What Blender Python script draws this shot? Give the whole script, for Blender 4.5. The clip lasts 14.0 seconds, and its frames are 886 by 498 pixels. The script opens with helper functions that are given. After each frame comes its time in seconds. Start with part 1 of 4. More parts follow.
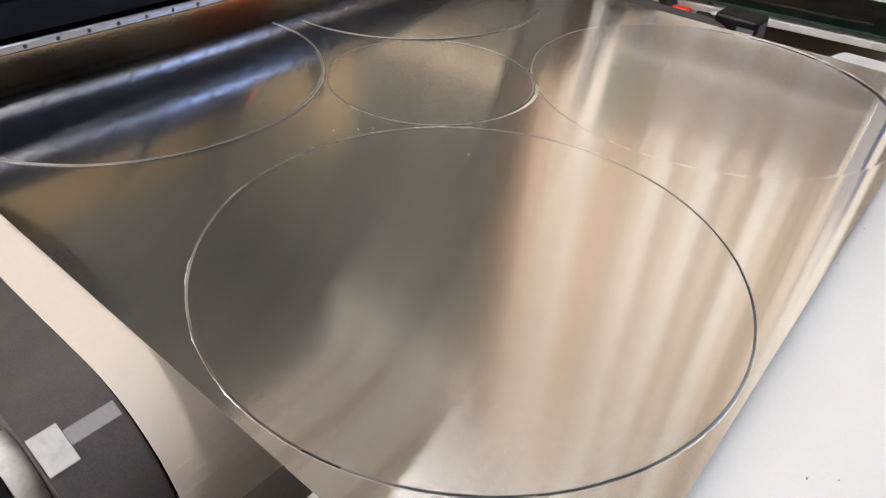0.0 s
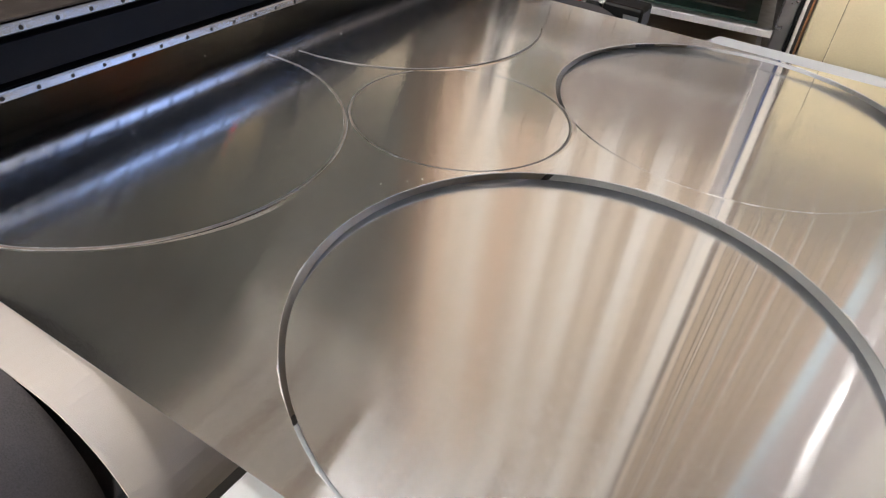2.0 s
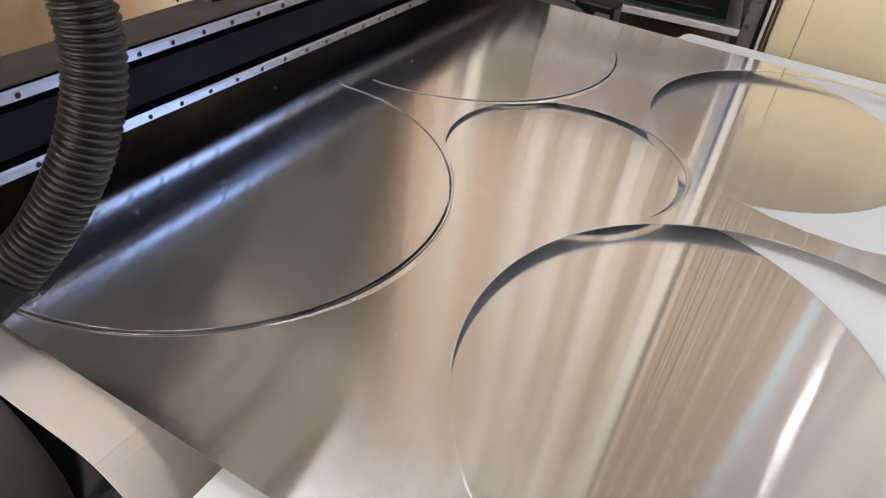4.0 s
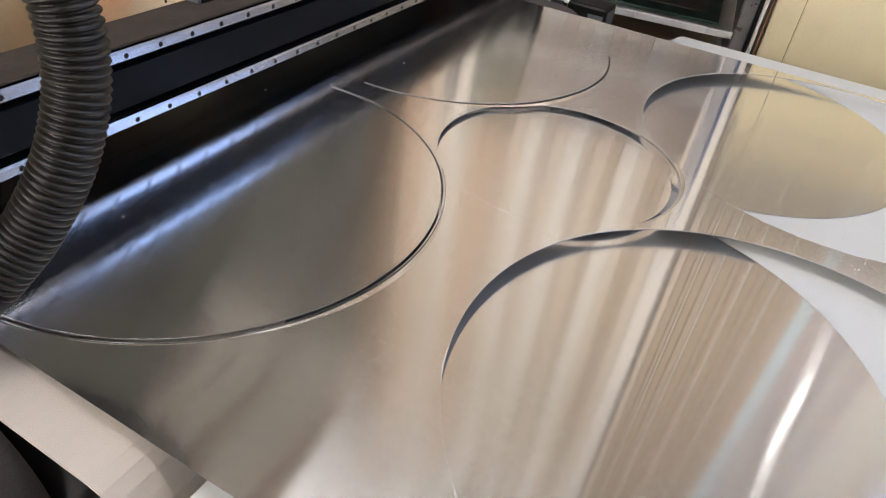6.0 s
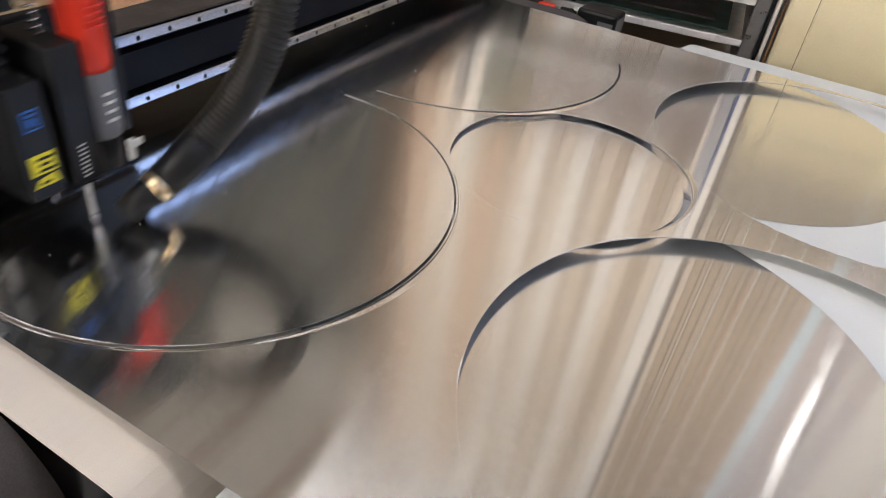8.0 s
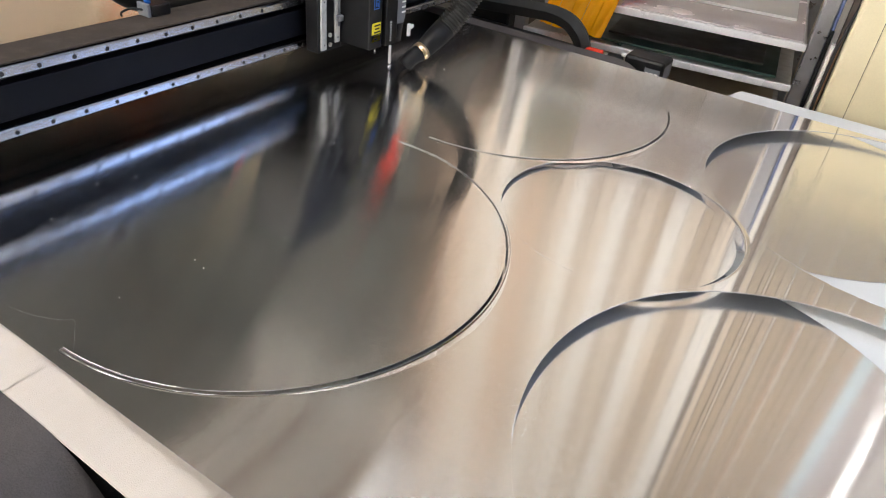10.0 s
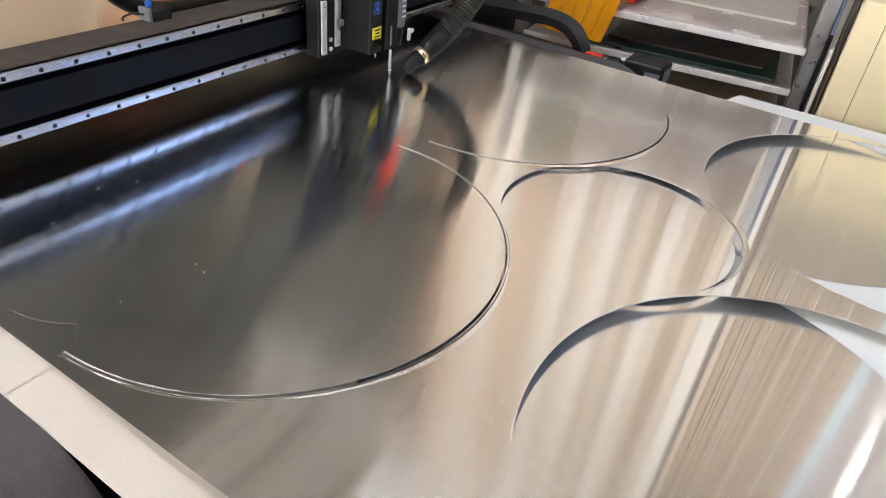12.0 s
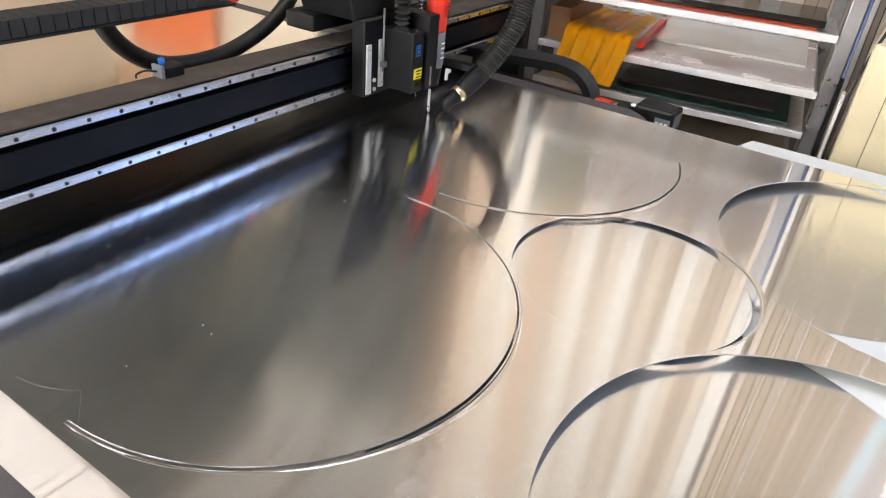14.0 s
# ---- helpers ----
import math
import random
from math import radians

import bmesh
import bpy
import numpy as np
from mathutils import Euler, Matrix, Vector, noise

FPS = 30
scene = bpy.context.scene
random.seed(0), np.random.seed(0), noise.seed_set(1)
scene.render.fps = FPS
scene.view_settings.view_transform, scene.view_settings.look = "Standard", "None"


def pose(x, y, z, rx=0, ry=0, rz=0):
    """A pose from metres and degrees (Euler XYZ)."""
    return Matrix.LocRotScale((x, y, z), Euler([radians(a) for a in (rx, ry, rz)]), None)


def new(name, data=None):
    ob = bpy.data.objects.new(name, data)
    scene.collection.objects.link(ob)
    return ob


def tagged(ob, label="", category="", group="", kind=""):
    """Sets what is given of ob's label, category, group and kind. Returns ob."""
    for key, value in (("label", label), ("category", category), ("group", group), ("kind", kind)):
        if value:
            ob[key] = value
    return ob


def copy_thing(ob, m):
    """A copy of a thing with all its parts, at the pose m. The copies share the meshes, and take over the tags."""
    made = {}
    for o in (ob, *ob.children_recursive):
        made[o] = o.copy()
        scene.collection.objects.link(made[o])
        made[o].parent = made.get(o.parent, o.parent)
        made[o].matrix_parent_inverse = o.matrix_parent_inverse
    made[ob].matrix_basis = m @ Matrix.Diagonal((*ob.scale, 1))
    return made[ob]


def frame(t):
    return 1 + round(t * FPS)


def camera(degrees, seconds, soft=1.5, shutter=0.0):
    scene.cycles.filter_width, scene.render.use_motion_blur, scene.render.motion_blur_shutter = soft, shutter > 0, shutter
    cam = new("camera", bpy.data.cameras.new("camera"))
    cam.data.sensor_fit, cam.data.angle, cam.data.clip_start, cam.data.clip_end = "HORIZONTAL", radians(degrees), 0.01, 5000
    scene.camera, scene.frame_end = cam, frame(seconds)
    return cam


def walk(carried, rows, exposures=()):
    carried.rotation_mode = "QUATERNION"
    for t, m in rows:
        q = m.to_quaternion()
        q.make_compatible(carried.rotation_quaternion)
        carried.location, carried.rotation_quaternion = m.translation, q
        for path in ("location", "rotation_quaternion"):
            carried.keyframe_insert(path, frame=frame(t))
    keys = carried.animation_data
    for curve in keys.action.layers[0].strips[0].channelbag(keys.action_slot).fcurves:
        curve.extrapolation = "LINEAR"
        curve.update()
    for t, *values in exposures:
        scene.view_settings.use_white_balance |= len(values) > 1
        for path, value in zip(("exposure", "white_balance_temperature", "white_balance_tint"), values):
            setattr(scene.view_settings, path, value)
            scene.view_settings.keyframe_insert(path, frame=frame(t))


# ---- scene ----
Z0 = 0.90                     # height of the sheet above the floor


# ---------------------------------------------------------------- camera
PATH = [
    (0.0, -0.0241, -0.2130, 0.5509, 52.54, -2.94, 40.05),
    (0.6, -0.0096, -0.2312, 0.5576, 52.37, -3.89, 37.13),
    (1.0, -0.0074, -0.2358, 0.5534, 51.94, -4.34, 35.33),
    (1.5, -0.0031, -0.2413, 0.5620, 52.38, -4.05, 33.24),
    (1.8, 0.0060, -0.2437, 0.5660, 52.65, -4.09, 32.84),
    (2.2, -0.0067, -0.2466, 0.5617, 52.28, -4.91, 31.63),
    (2.6, 0.0057, -0.2527, 0.5664, 52.61, -4.72, 30.92),
    (3.0, 0.0035, -0.2519, 0.5601, 52.79, -5.03, 30.80),
    (5.5, -0.0072, -0.2391, 0.5516, 52.52, -5.95, 29.48),
    (6.0, -0.0073, -0.2355, 0.5532, 52.67, -6.09, 29.79),
    (6.5, -0.0128, -0.2347, 0.5524, 52.72, -6.02, 29.88),
    (7.0, -0.0133, -0.2346, 0.5538, 52.64, -6.02, 29.94),
    (7.5, -0.0143, -0.2411, 0.5519, 52.77, -6.15, 30.05),
    (8.0, -0.0174, -0.2424, 0.5560, 53.11, -5.96, 30.24),
    (8.5, -0.0230, -0.2525, 0.5675, 54.30, -5.31, 31.78),
    (9.0, -0.0360, -0.2528, 0.5753, 55.39, -5.23, 33.13),
    (11.5, -0.0445, -0.2562, 0.5846, 55.50, -5.25, 33.51),
    (12.0, -0.0409, -0.2553, 0.5865, 55.67, -5.27, 33.48),
    (12.5, -0.0488, -0.2545, 0.5894, 56.50, -5.76, 33.52),
    (13.0, -0.0421, -0.2507, 0.6038, 58.33, -4.39, 33.97),
    (13.3, -0.0315, -0.2512, 0.6032, 59.23, -3.63, 33.94),
    (13.5, -0.0456, -0.2484, 0.6143, 58.75, -4.17, 33.77),
    (14.0, -0.0573, -0.2297, 0.6078, 58.55, -4.48, 34.16),
]
cam = camera(66.2, 14.0, soft=1.05, shutter=0.5)
walk(cam, [(t, pose(x, y, z + Z0, a, b, c)) for t, x, y, z, a, b, c in PATH],
     exposures=[(0.0, -0.40, 6230, 10), (2.5, -0.64, 6120, 10), (7.6, -0.68, 6170, 10), (8.5, -0.58, 6120, 9), (9.0, -0.43, 6070, 8), (12.4, -0.36, 5980, 8), (13.5, -0.36, 5960, 8), (14.0, -0.13, 5950, 8)])

# ---------------------------------------------------------------- world
world = bpy.data.worlds.new("room_air")
world.use_nodes = True
world.node_tree.nodes["Background"].inputs[0].default_value = (0.9, 0.95, 1.0, 1)
world.node_tree.nodes["Background"].inputs[1].default_value = 0.02
scene.world = world


# ---------------------------------------------------------------- materials
def material(name, color, rough=0.5, metal=0.0, spread=0.12, scale=8.0, fine=220.0, bump=0.0, dirt=None,
             dirt_amount=0.35, stretch=(1, 1, 1), spec=0.5, emit=0.0, coat=0.0, rough_spread=0.12):
    m = bpy.data.materials.new(name)
    m.use_nodes = True
    nt = m.node_tree
    b = nt.nodes["Principled BSDF"]
    tc = nt.nodes.new("ShaderNodeTexCoord")
    mp = nt.nodes.new("ShaderNodeMapping")
    mp.inputs["Scale"].default_value = stretch
    nt.links.new(tc.outputs["Object"], mp.inputs[0])
    big = nt.nodes.new("ShaderNodeTexNoise")
    big.inputs["Scale"].default_value = scale
    big.inputs["Detail"].default_value = 5
    small = nt.nodes.new("ShaderNodeTexNoise")
    small.inputs["Scale"].default_value = fine
    small.inputs["Detail"].default_value = 2
    for n in (big, small):
        nt.links.new(mp.outputs[0], n.inputs["Vector"])
    add = nt.nodes.new("ShaderNodeMath")
    add.operation = "ADD"
    nt.links.new(big.outputs[0], add.inputs[0])
    nt.links.new(small.outputs[0], add.inputs[1])
    ramp = nt.nodes.new("ShaderNodeMapRange")
    ramp.inputs["From Min"].default_value, ramp.inputs["From Max"].default_value = 0.6, 1.4
    ramp.inputs["To Min"].default_value, ramp.inputs["To Max"].default_value = 1 - spread, 1 + spread
    nt.links.new(add.outputs[0], ramp.inputs["Value"])
    mul = nt.nodes.new("ShaderNodeVectorMath")
    mul.operation = "SCALE"
    mul.inputs[0].default_value = color[:3]
    nt.links.new(ramp.outputs[0], mul.inputs["Scale"])
    out = mul.outputs[0]
    if dirt:
        mask = nt.nodes.new("ShaderNodeTexNoise")
        mask.inputs["Scale"].default_value = scale * 2.3
        mask.inputs["Detail"].default_value = 8
        nt.links.new(tc.outputs["Object"], mask.inputs["Vector"])
        mr = nt.nodes.new("ShaderNodeMapRange")
        mr.inputs["From Min"].default_value, mr.inputs["From Max"].default_value = 0.48, 0.72
        mr.inputs["To Max"].default_value = dirt_amount
        nt.links.new(mask.outputs[0], mr.inputs["Value"])
        mix = nt.nodes.new("ShaderNodeMix")
        mix.data_type = "RGBA"
        nt.links.new(mr.outputs[0], mix.inputs["Factor"])
        nt.links.new(out, mix.inputs["A"])
        mix.inputs["B"].default_value = (*dirt, 1)
        out = mix.outputs["Result"]
    nt.links.new(out, b.inputs["Base Color"])
    rr = nt.nodes.new("ShaderNodeMapRange")
    rr.inputs["From Min"].default_value, rr.inputs["From Max"].default_value = 0.3, 0.7
    rr.inputs["To Min"].default_value = max(0.02, rough - rough_spread)
    rr.inputs["To Max"].default_value = min(1, rough + rough_spread)
    nt.links.new(big.outputs[0], rr.inputs["Value"])
    nt.links.new(rr.outputs[0], b.inputs["Roughness"])
    b.inputs["Metallic"].default_value = metal
    b.inputs["Specular IOR Level"].default_value = spec
    b.inputs["Coat Weight"].default_value = coat
    if emit:
        b.inputs["Emission Color"].default_value = (*color[:3], 1)
        b.inputs["Emission Strength"].default_value = emit
    if bump:
        bp = nt.nodes.new("ShaderNodeBump")
        bp.inputs["Strength"].default_value = bump
        bp.inputs["Distance"].default_value = 0.002
        nt.links.new(small.outputs[0], bp.inputs["Height"])
        nt.links.new(bp.outputs[0], b.inputs["Normal"])
    return m


def brushed_aluminium():
    """Rolled sheet: fine grain along its length, so that reflections draw out across it."""
    m = bpy.data.materials.new("rolled_aluminium")
    m.use_nodes = True
    nt = m.node_tree
    b = nt.nodes["Principled BSDF"]
    tc = nt.nodes.new("ShaderNodeTexCoord")
    mp = nt.nodes.new("ShaderNodeMapping")
    mp.inputs["Scale"].default_value = (0.8, 30, 1)
    nt.links.new(tc.outputs["Object"], mp.inputs[0])
    grain = nt.nodes.new("ShaderNodeTexNoise")
    grain.inputs["Scale"].default_value = 4
    grain.inputs["Detail"].default_value = 4
    nt.links.new(mp.outputs[0], grain.inputs["Vector"])
    cloud = nt.nodes.new("ShaderNodeTexNoise")
    cloud.inputs["Scale"].default_value = 3
    cloud.inputs["Detail"].default_value = 6
    nt.links.new(tc.outputs["Object"], cloud.inputs["Vector"])
    tone = nt.nodes.new("ShaderNodeMapRange")
    tone.inputs["From Min"].default_value, tone.inputs["From Max"].default_value = 0.3, 0.7
    tone.inputs["To Min"].default_value, tone.inputs["To Max"].default_value = 0.985, 1.012
    nt.links.new(grain.outputs[0], tone.inputs["Value"])
    col = nt.nodes.new("ShaderNodeVectorMath")
    col.operation = "SCALE"
    col.inputs[0].default_value = (0.915, 0.905, 0.885)
    nt.links.new(tone.outputs[0], col.inputs["Scale"])
    nt.links.new(col.outputs[0], b.inputs["Base Color"])
    ro = nt.nodes.new("ShaderNodeMapRange")
    ro.inputs["From Min"].default_value, ro.inputs["From Max"].default_value = 0.3, 0.7
    ro.inputs["To Min"].default_value, ro.inputs["To Max"].default_value = ALU_ROUGH - 0.02, ALU_ROUGH + 0.03
    nt.links.new(cloud.outputs[0], ro.inputs["Value"])
    nt.links.new(ro.outputs[0], b.inputs["Roughness"])
    b.inputs["Metallic"].default_value = 1
    b.inputs["Anisotropic"].default_value = ALU_ANISO
    tang = nt.nodes.new("ShaderNodeCombineXYZ")
    tang.inputs[1].default_value = 1
    nt.links.new(tang.outputs[0], b.inputs["Tangent"])
    # the microscopic rolling grain tilts the surface to and fro across its length
    geo = nt.nodes.new("ShaderNodeNewGeometry")
    fine = nt.nodes.new("ShaderNodeVectorMath")
    fine.operation = "SCALE"
    fine.inputs["Scale"].default_value = 20000
    nt.links.new(geo.outputs["Position"], fine.inputs[0])
    both = None
    for w in (0.0, 3.7, 8.1):
        wn = nt.nodes.new("ShaderNodeTexWhiteNoise")
        wn.noise_dimensions = "4D"
        wn.inputs["W"].default_value = w
        nt.links.new(fine.outputs[0], wn.inputs["Vector"])
        c = nt.nodes.new("ShaderNodeMapRange")
        c.inputs["To Min"].default_value, c.inputs["To Max"].default_value = -1, 1
        nt.links.new(wn.outputs["Value"], c.inputs["Value"])
        if both is None:
            both = c
        else:
            mul = nt.nodes.new("ShaderNodeMath")
            mul.operation = "MULTIPLY"
            nt.links.new(both.outputs[0], mul.inputs[0])
            nt.links.new(c.outputs[0], mul.inputs[1])
            both = mul
    tilt = nt.nodes.new("ShaderNodeMath")
    tilt.operation = "MULTIPLY"
    tilt.inputs[1].default_value = ALU_GRAIN
    nt.links.new(both.outputs[0], tilt.inputs[0])
    lean = nt.nodes.new("ShaderNodeCombineXYZ")
    nt.links.new(tilt.outputs[0], lean.inputs[1])
    nrm = nt.nodes.new("ShaderNodeVectorMath")
    nt.links.new(geo.outputs["Normal"], nrm.inputs[0])
    nt.links.new(lean.outputs[0], nrm.inputs[1])
    unit = nt.nodes.new("ShaderNodeVectorMath")
    unit.operation = "NORMALIZE"
    nt.links.new(nrm.outputs[0], unit.inputs[0])
    nt.links.new(unit.outputs[0], b.inputs["Normal"])
    return m


PANEL_POWER, TUBE_POWER, DAY_POWER, FILL_POWER = 8.3, 11.0, 6.4, 12.8
ALU_ROUGH, ALU_ANISO, ALU_GRAIN = 0.05, 1.0, 0.34
M_ALU = brushed_aluminium()
M_CUT = material("fresh_cut_aluminium", (0.42, 0.42, 0.43), 0.45, 1.0, fine=900, bump=0.4)
M_BACK = material("dull_sheet_back", (0.33, 0.35, 0.385), 0.5, 0.0, fine=400)
M_BURR = material("bright_burr", (0.80, 0.80, 0.80), 0.45, 0.35, spread=0.3, scale=120, fine=900)
M_SWARF_DARK = material("dark_swarf", (0.05, 0.05, 0.05), 0.6, 0.3)
M_FELT = material("cream_felt_belt", (0.62, 0.56, 0.50), 0.92, spread=0.05, scale=5, fine=700, bump=0.25, dirt=(0.55, 0.47, 0.37), dirt_amount=0.25, spec=0.2)
M_WHITE = material("white_table_board", (0.70, 0.71, 0.70), 0.55, spread=0.03, scale=3, fine=300, bump=0.05, dirt=(0.66, 0.65, 0.62), dirt_amount=0.25)
M_SIDE = material("dark_grey_powder_coat", (0.085, 0.077, 0.076), 0.75, spread=0.25, scale=6, fine=500, bump=0.2, dirt=(0.13, 0.115, 0.11), dirt_amount=0.35, spec=0.2)
M_BLACK = material("black_anodised", (0.006, 0.006, 0.007), 0.45, spread=0.25, scale=9, fine=600, bump=0.08, dirt=(0.03, 0.028, 0.026), dirt_amount=0.2, spec=0.3)
M_BEAM = material("beam_black_blue", (0.005, 0.006, 0.010), 0.5, spread=0.2, scale=5, fine=500, bump=0.05, dirt=(0.014, 0.014, 0.018), dirt_amount=0.3, spec=0.12)
M_DUST = material("dusty_beam_top", (0.05, 0.038, 0.030), 0.8, spread=0.25, scale=14, fine=420, bump=0.3, dirt=(0.10, 0.08, 0.062), dirt_amount=0.45)
M_RUBBER = material("black_rubber", (0.010, 0.010, 0.010), 0.6, spread=0.25, fine=500, bump=0.15, dirt=(0.05, 0.045, 0.04), dirt_amount=0.25)
M_HOSE = material("dusty_black_hose", (0.014, 0.013, 0.011), 0.42, spread=0.25, scale=18, fine=600, bump=0.2, dirt=(0.034, 0.028, 0.022), dirt_amount=0.5)
M_STEEL = material("ground_steel_rail", (0.43, 0.44, 0.48), 0.20, 1.0, spread=0.04, scale=10, fine=500, rough_spread=0.02)
M_HOLE = material("hole_shadow_black", (0.01, 0.01, 0.012), 0.7)
M_CREAM = material("cream_sheet_metal", (0.72, 0.63, 0.42), 0.42, spread=0.05, scale=2, fine=260, bump=0.04, dirt=(0.5, 0.41, 0.26), dirt_amount=0.25)
M_WALL = material("warm_painted_wall", (0.74, 0.64, 0.50), 0.85, spread=0.08, scale=1.5, fine=120, bump=0.1, dirt=(0.48, 0.39, 0.31), dirt_amount=0.35)
M_CLAD = {n: material("cladding_" + n, c, 0.75, spread=0.08, scale=3, fine=90, bump=0.1, stretch=(1, 1, 0.15), dirt=(0.6, 0.5, 0.4), dirt_amount=0.10) for n, c in (
    ("cream", (0.74, 0.66, 0.57)), ("white", (0.88, 0.85, 0.81)), ("tan", (0.53, 0.44, 0.345)), ("beige", (0.56, 0.475, 0.39)), ("brown", (0.11, 0.085, 0.065)),
    ("peach", (0.64, 0.49, 0.38)), ("rust", (0.23, 0.165, 0.125)), ("umber", (0.30, 0.25, 0.22)), ("ice", (0.74, 0.88, 0.97)), ("lilac", (0.62, 0.57, 0.58)), ("ash", (0.62, 0.605, 0.58)), ("smoke", (0.48, 0.465, 0.445)), ("pearl", (0.78, 0.76, 0.73)))}
M_DAY = material("overcast_daylight", (0.46, 0.62, 1.0), 1.0, spread=0.05, emit=DAY_POWER)
# glow of the added south fill opening
M_FILL = material("fill_glow", (1.0, 0.94, 0.86), 1.0, spread=0.05, emit=FILL_POWER)
M_OCHRE = material("ochre_painted_wall", (0.34, 0.265, 0.165), 0.85, spread=0.1, scale=1.5, fine=120, bump=0.1, dirt=(0.22, 0.18, 0.12), dirt_amount=0.4)
# the room's dim west end is put into these two dark wall colours
M_DARKWALL = material("dimmed_workshop_wall", (0.112, 0.115, 0.110), 0.85, spread=0.25, scale=1.5, fine=120, bump=0.1, dirt=(0.03, 0.03, 0.025), dirt_amount=0.6)
M_SHADEWALL = material("shaded_workshop_wall", (0.21, 0.213, 0.205), 0.85, spread=0.2, scale=1.5, fine=120, bump=0.1, dirt=(0.10, 0.09, 0.07), dirt_amount=0.5)
M_CEIL = material("ceiling_plaster", (0.66, 0.65, 0.63), 0.9, spread=0.06, scale=1.2, fine=90, bump=0.1, dirt=(0.5, 0.44, 0.38), dirt_amount=0.3)
M_FLOOR = material("grey_concrete", (0.07, 0.066, 0.062), 0.7, spread=0.2, scale=3, fine=160, bump=0.2, dirt=(0.04, 0.037, 0.034), dirt_amount=0.5)
M_GALV = material("galvanised_steel", (0.55, 0.54, 0.53), 0.38, 1.0, spread=0.12, scale=12, fine=300, dirt=(0.28, 0.26, 0.24), dirt_amount=0.4)
M_SHELF = material("shelf_steel", (0.84, 0.83, 0.84), 0.30, 0.1, spread=0.06, scale=4, fine=200, dirt=(0.45, 0.42, 0.42), dirt_amount=0.3)
M_PAPER = material("white_panel", (0.80, 0.79, 0.78), 0.5, spread=0.04)
M_GREYBOARD = material("grey_board", (0.22, 0.205, 0.205), 0.6, spread=0.12, scale=4, fine=60)
M_GLOSSWHITE = material("gloss_white_laminate", (0.84, 0.83, 0.83), 0.16, spread=0.03, rough_spread=0.05)
M_SHEETMETAL = material("bright_sheet_steel", (0.76, 0.69, 0.71), 0.24, 0.3, spread=0.05, rough_spread=0.06)
M_BLUEEDGE = material("blue_edge_tone", (0.10, 0.13, 0.26), 0.4, spread=0.1)
M_REDSHEET = material("red_sheet", (0.45, 0.06, 0.02), 0.4)
M_GLOSSBLACK = material("gloss_black_plastic", (0.012, 0.010, 0.009), 0.12, spread=0.3, rough_spread=0.08)
M_UPRIGHT = material("grey_rack_steel", (0.46, 0.455, 0.48), 0.34, 0.85, spread=0.1, scale=12, fine=300, dirt=(0.3, 0.29, 0.3), dirt_amount=0.3)
M_OLIVE = material("olive_board", (0.10, 0.098, 0.07), 0.5, spread=0.2)
M_MAUVE = material("mauve_brown_board", (0.17, 0.135, 0.13), 0.5, spread=0.15, scale=6)
M_GREEN = material("dark_green_board", (0.010, 0.034, 0.026), 0.4, spread=0.15)
M_DARKSTOCK = material("dark_sheet_stock", (0.045, 0.040, 0.035), 0.45, spread=0.3, scale=12)
M_ORANGE = material("orange_vinyl_film", (1.0, 0.49, 0.0), 0.3, spread=0.06, scale=10, spec=0.12, rough_spread=0.05)
M_ORANGEPAINT = material("orange_paint", (0.72, 0.16, 0.04), 0.5, spread=0.08)
M_BROWN = material("kraft_brown", (0.33, 0.17, 0.075), 0.6, spread=0.2)
M_TAN = material("tan_cardboard", (0.52, 0.45, 0.36), 0.8, spread=0.08, scale=6)
M_RED = material("red_tool_plastic", (0.78, 0.035, 0.012), 0.38, spread=0.06)
M_GREYPL = material("grey_tool_plastic", (0.17, 0.18, 0.20), 0.45, spread=0.1)
M_TAPE = material("grey_tape", (0.26, 0.25, 0.25), 0.4, spread=0.1)
M_BRASS = material("brass_ring", (0.78, 0.62, 0.40), 0.28, 1.0, spread=0.1)
M_LABELW = material("white_label", (0.82, 0.82, 0.80), 0.5, spread=0.04)
M_STRIP = material("pale_plastic", (0.55, 0.55, 0.54), 0.45, spread=0.1, scale=30, dirt=(0.3, 0.29, 0.27), dirt_amount=0.5)
M_YELLOW = material("yellow_label", (0.85, 0.74, 0.02), 0.5, spread=0.05)
M_BLUE = material("blue_label", (0.02, 0.14, 0.55), 0.4, spread=0.05)
M_PANEL = material("lamp_diffuser", (1.0, 0.965, 0.945), 0.4, spread=0.0, emit=PANEL_POWER)
M_TUBE = material("fluorescent_tube", (1.0, 0.95, 0.90), 0.4, spread=0.0, emit=TUBE_POWER)


# ---------------------------------------------------------------- mesh helpers
def mesh_ob(name, bm, mat, parent=None, label="", smooth=False):
    me = bpy.data.meshes.new(name)
    bm.to_mesh(me)
    bm.free()
    ob = new(name, me)
    for one in (mat if isinstance(mat, (list, tuple)) else [mat]):
        me.materials.append(one)
    if smooth:
        me.shade_smooth()
    if parent:
        ob.parent = parent
    if label:
        ob["label"] = label
    return ob


def part(name, bm, mat, parent, label="", smooth=False):
    return mesh_ob(name, bm, mat, parent, label, smooth)


def thing(name, label, category, group="", at=(0, 0, 0)):
    ob = new(name)
    ob.empty_display_size = 0.05
    ob.location = at
    return tagged(ob, label, category, group)


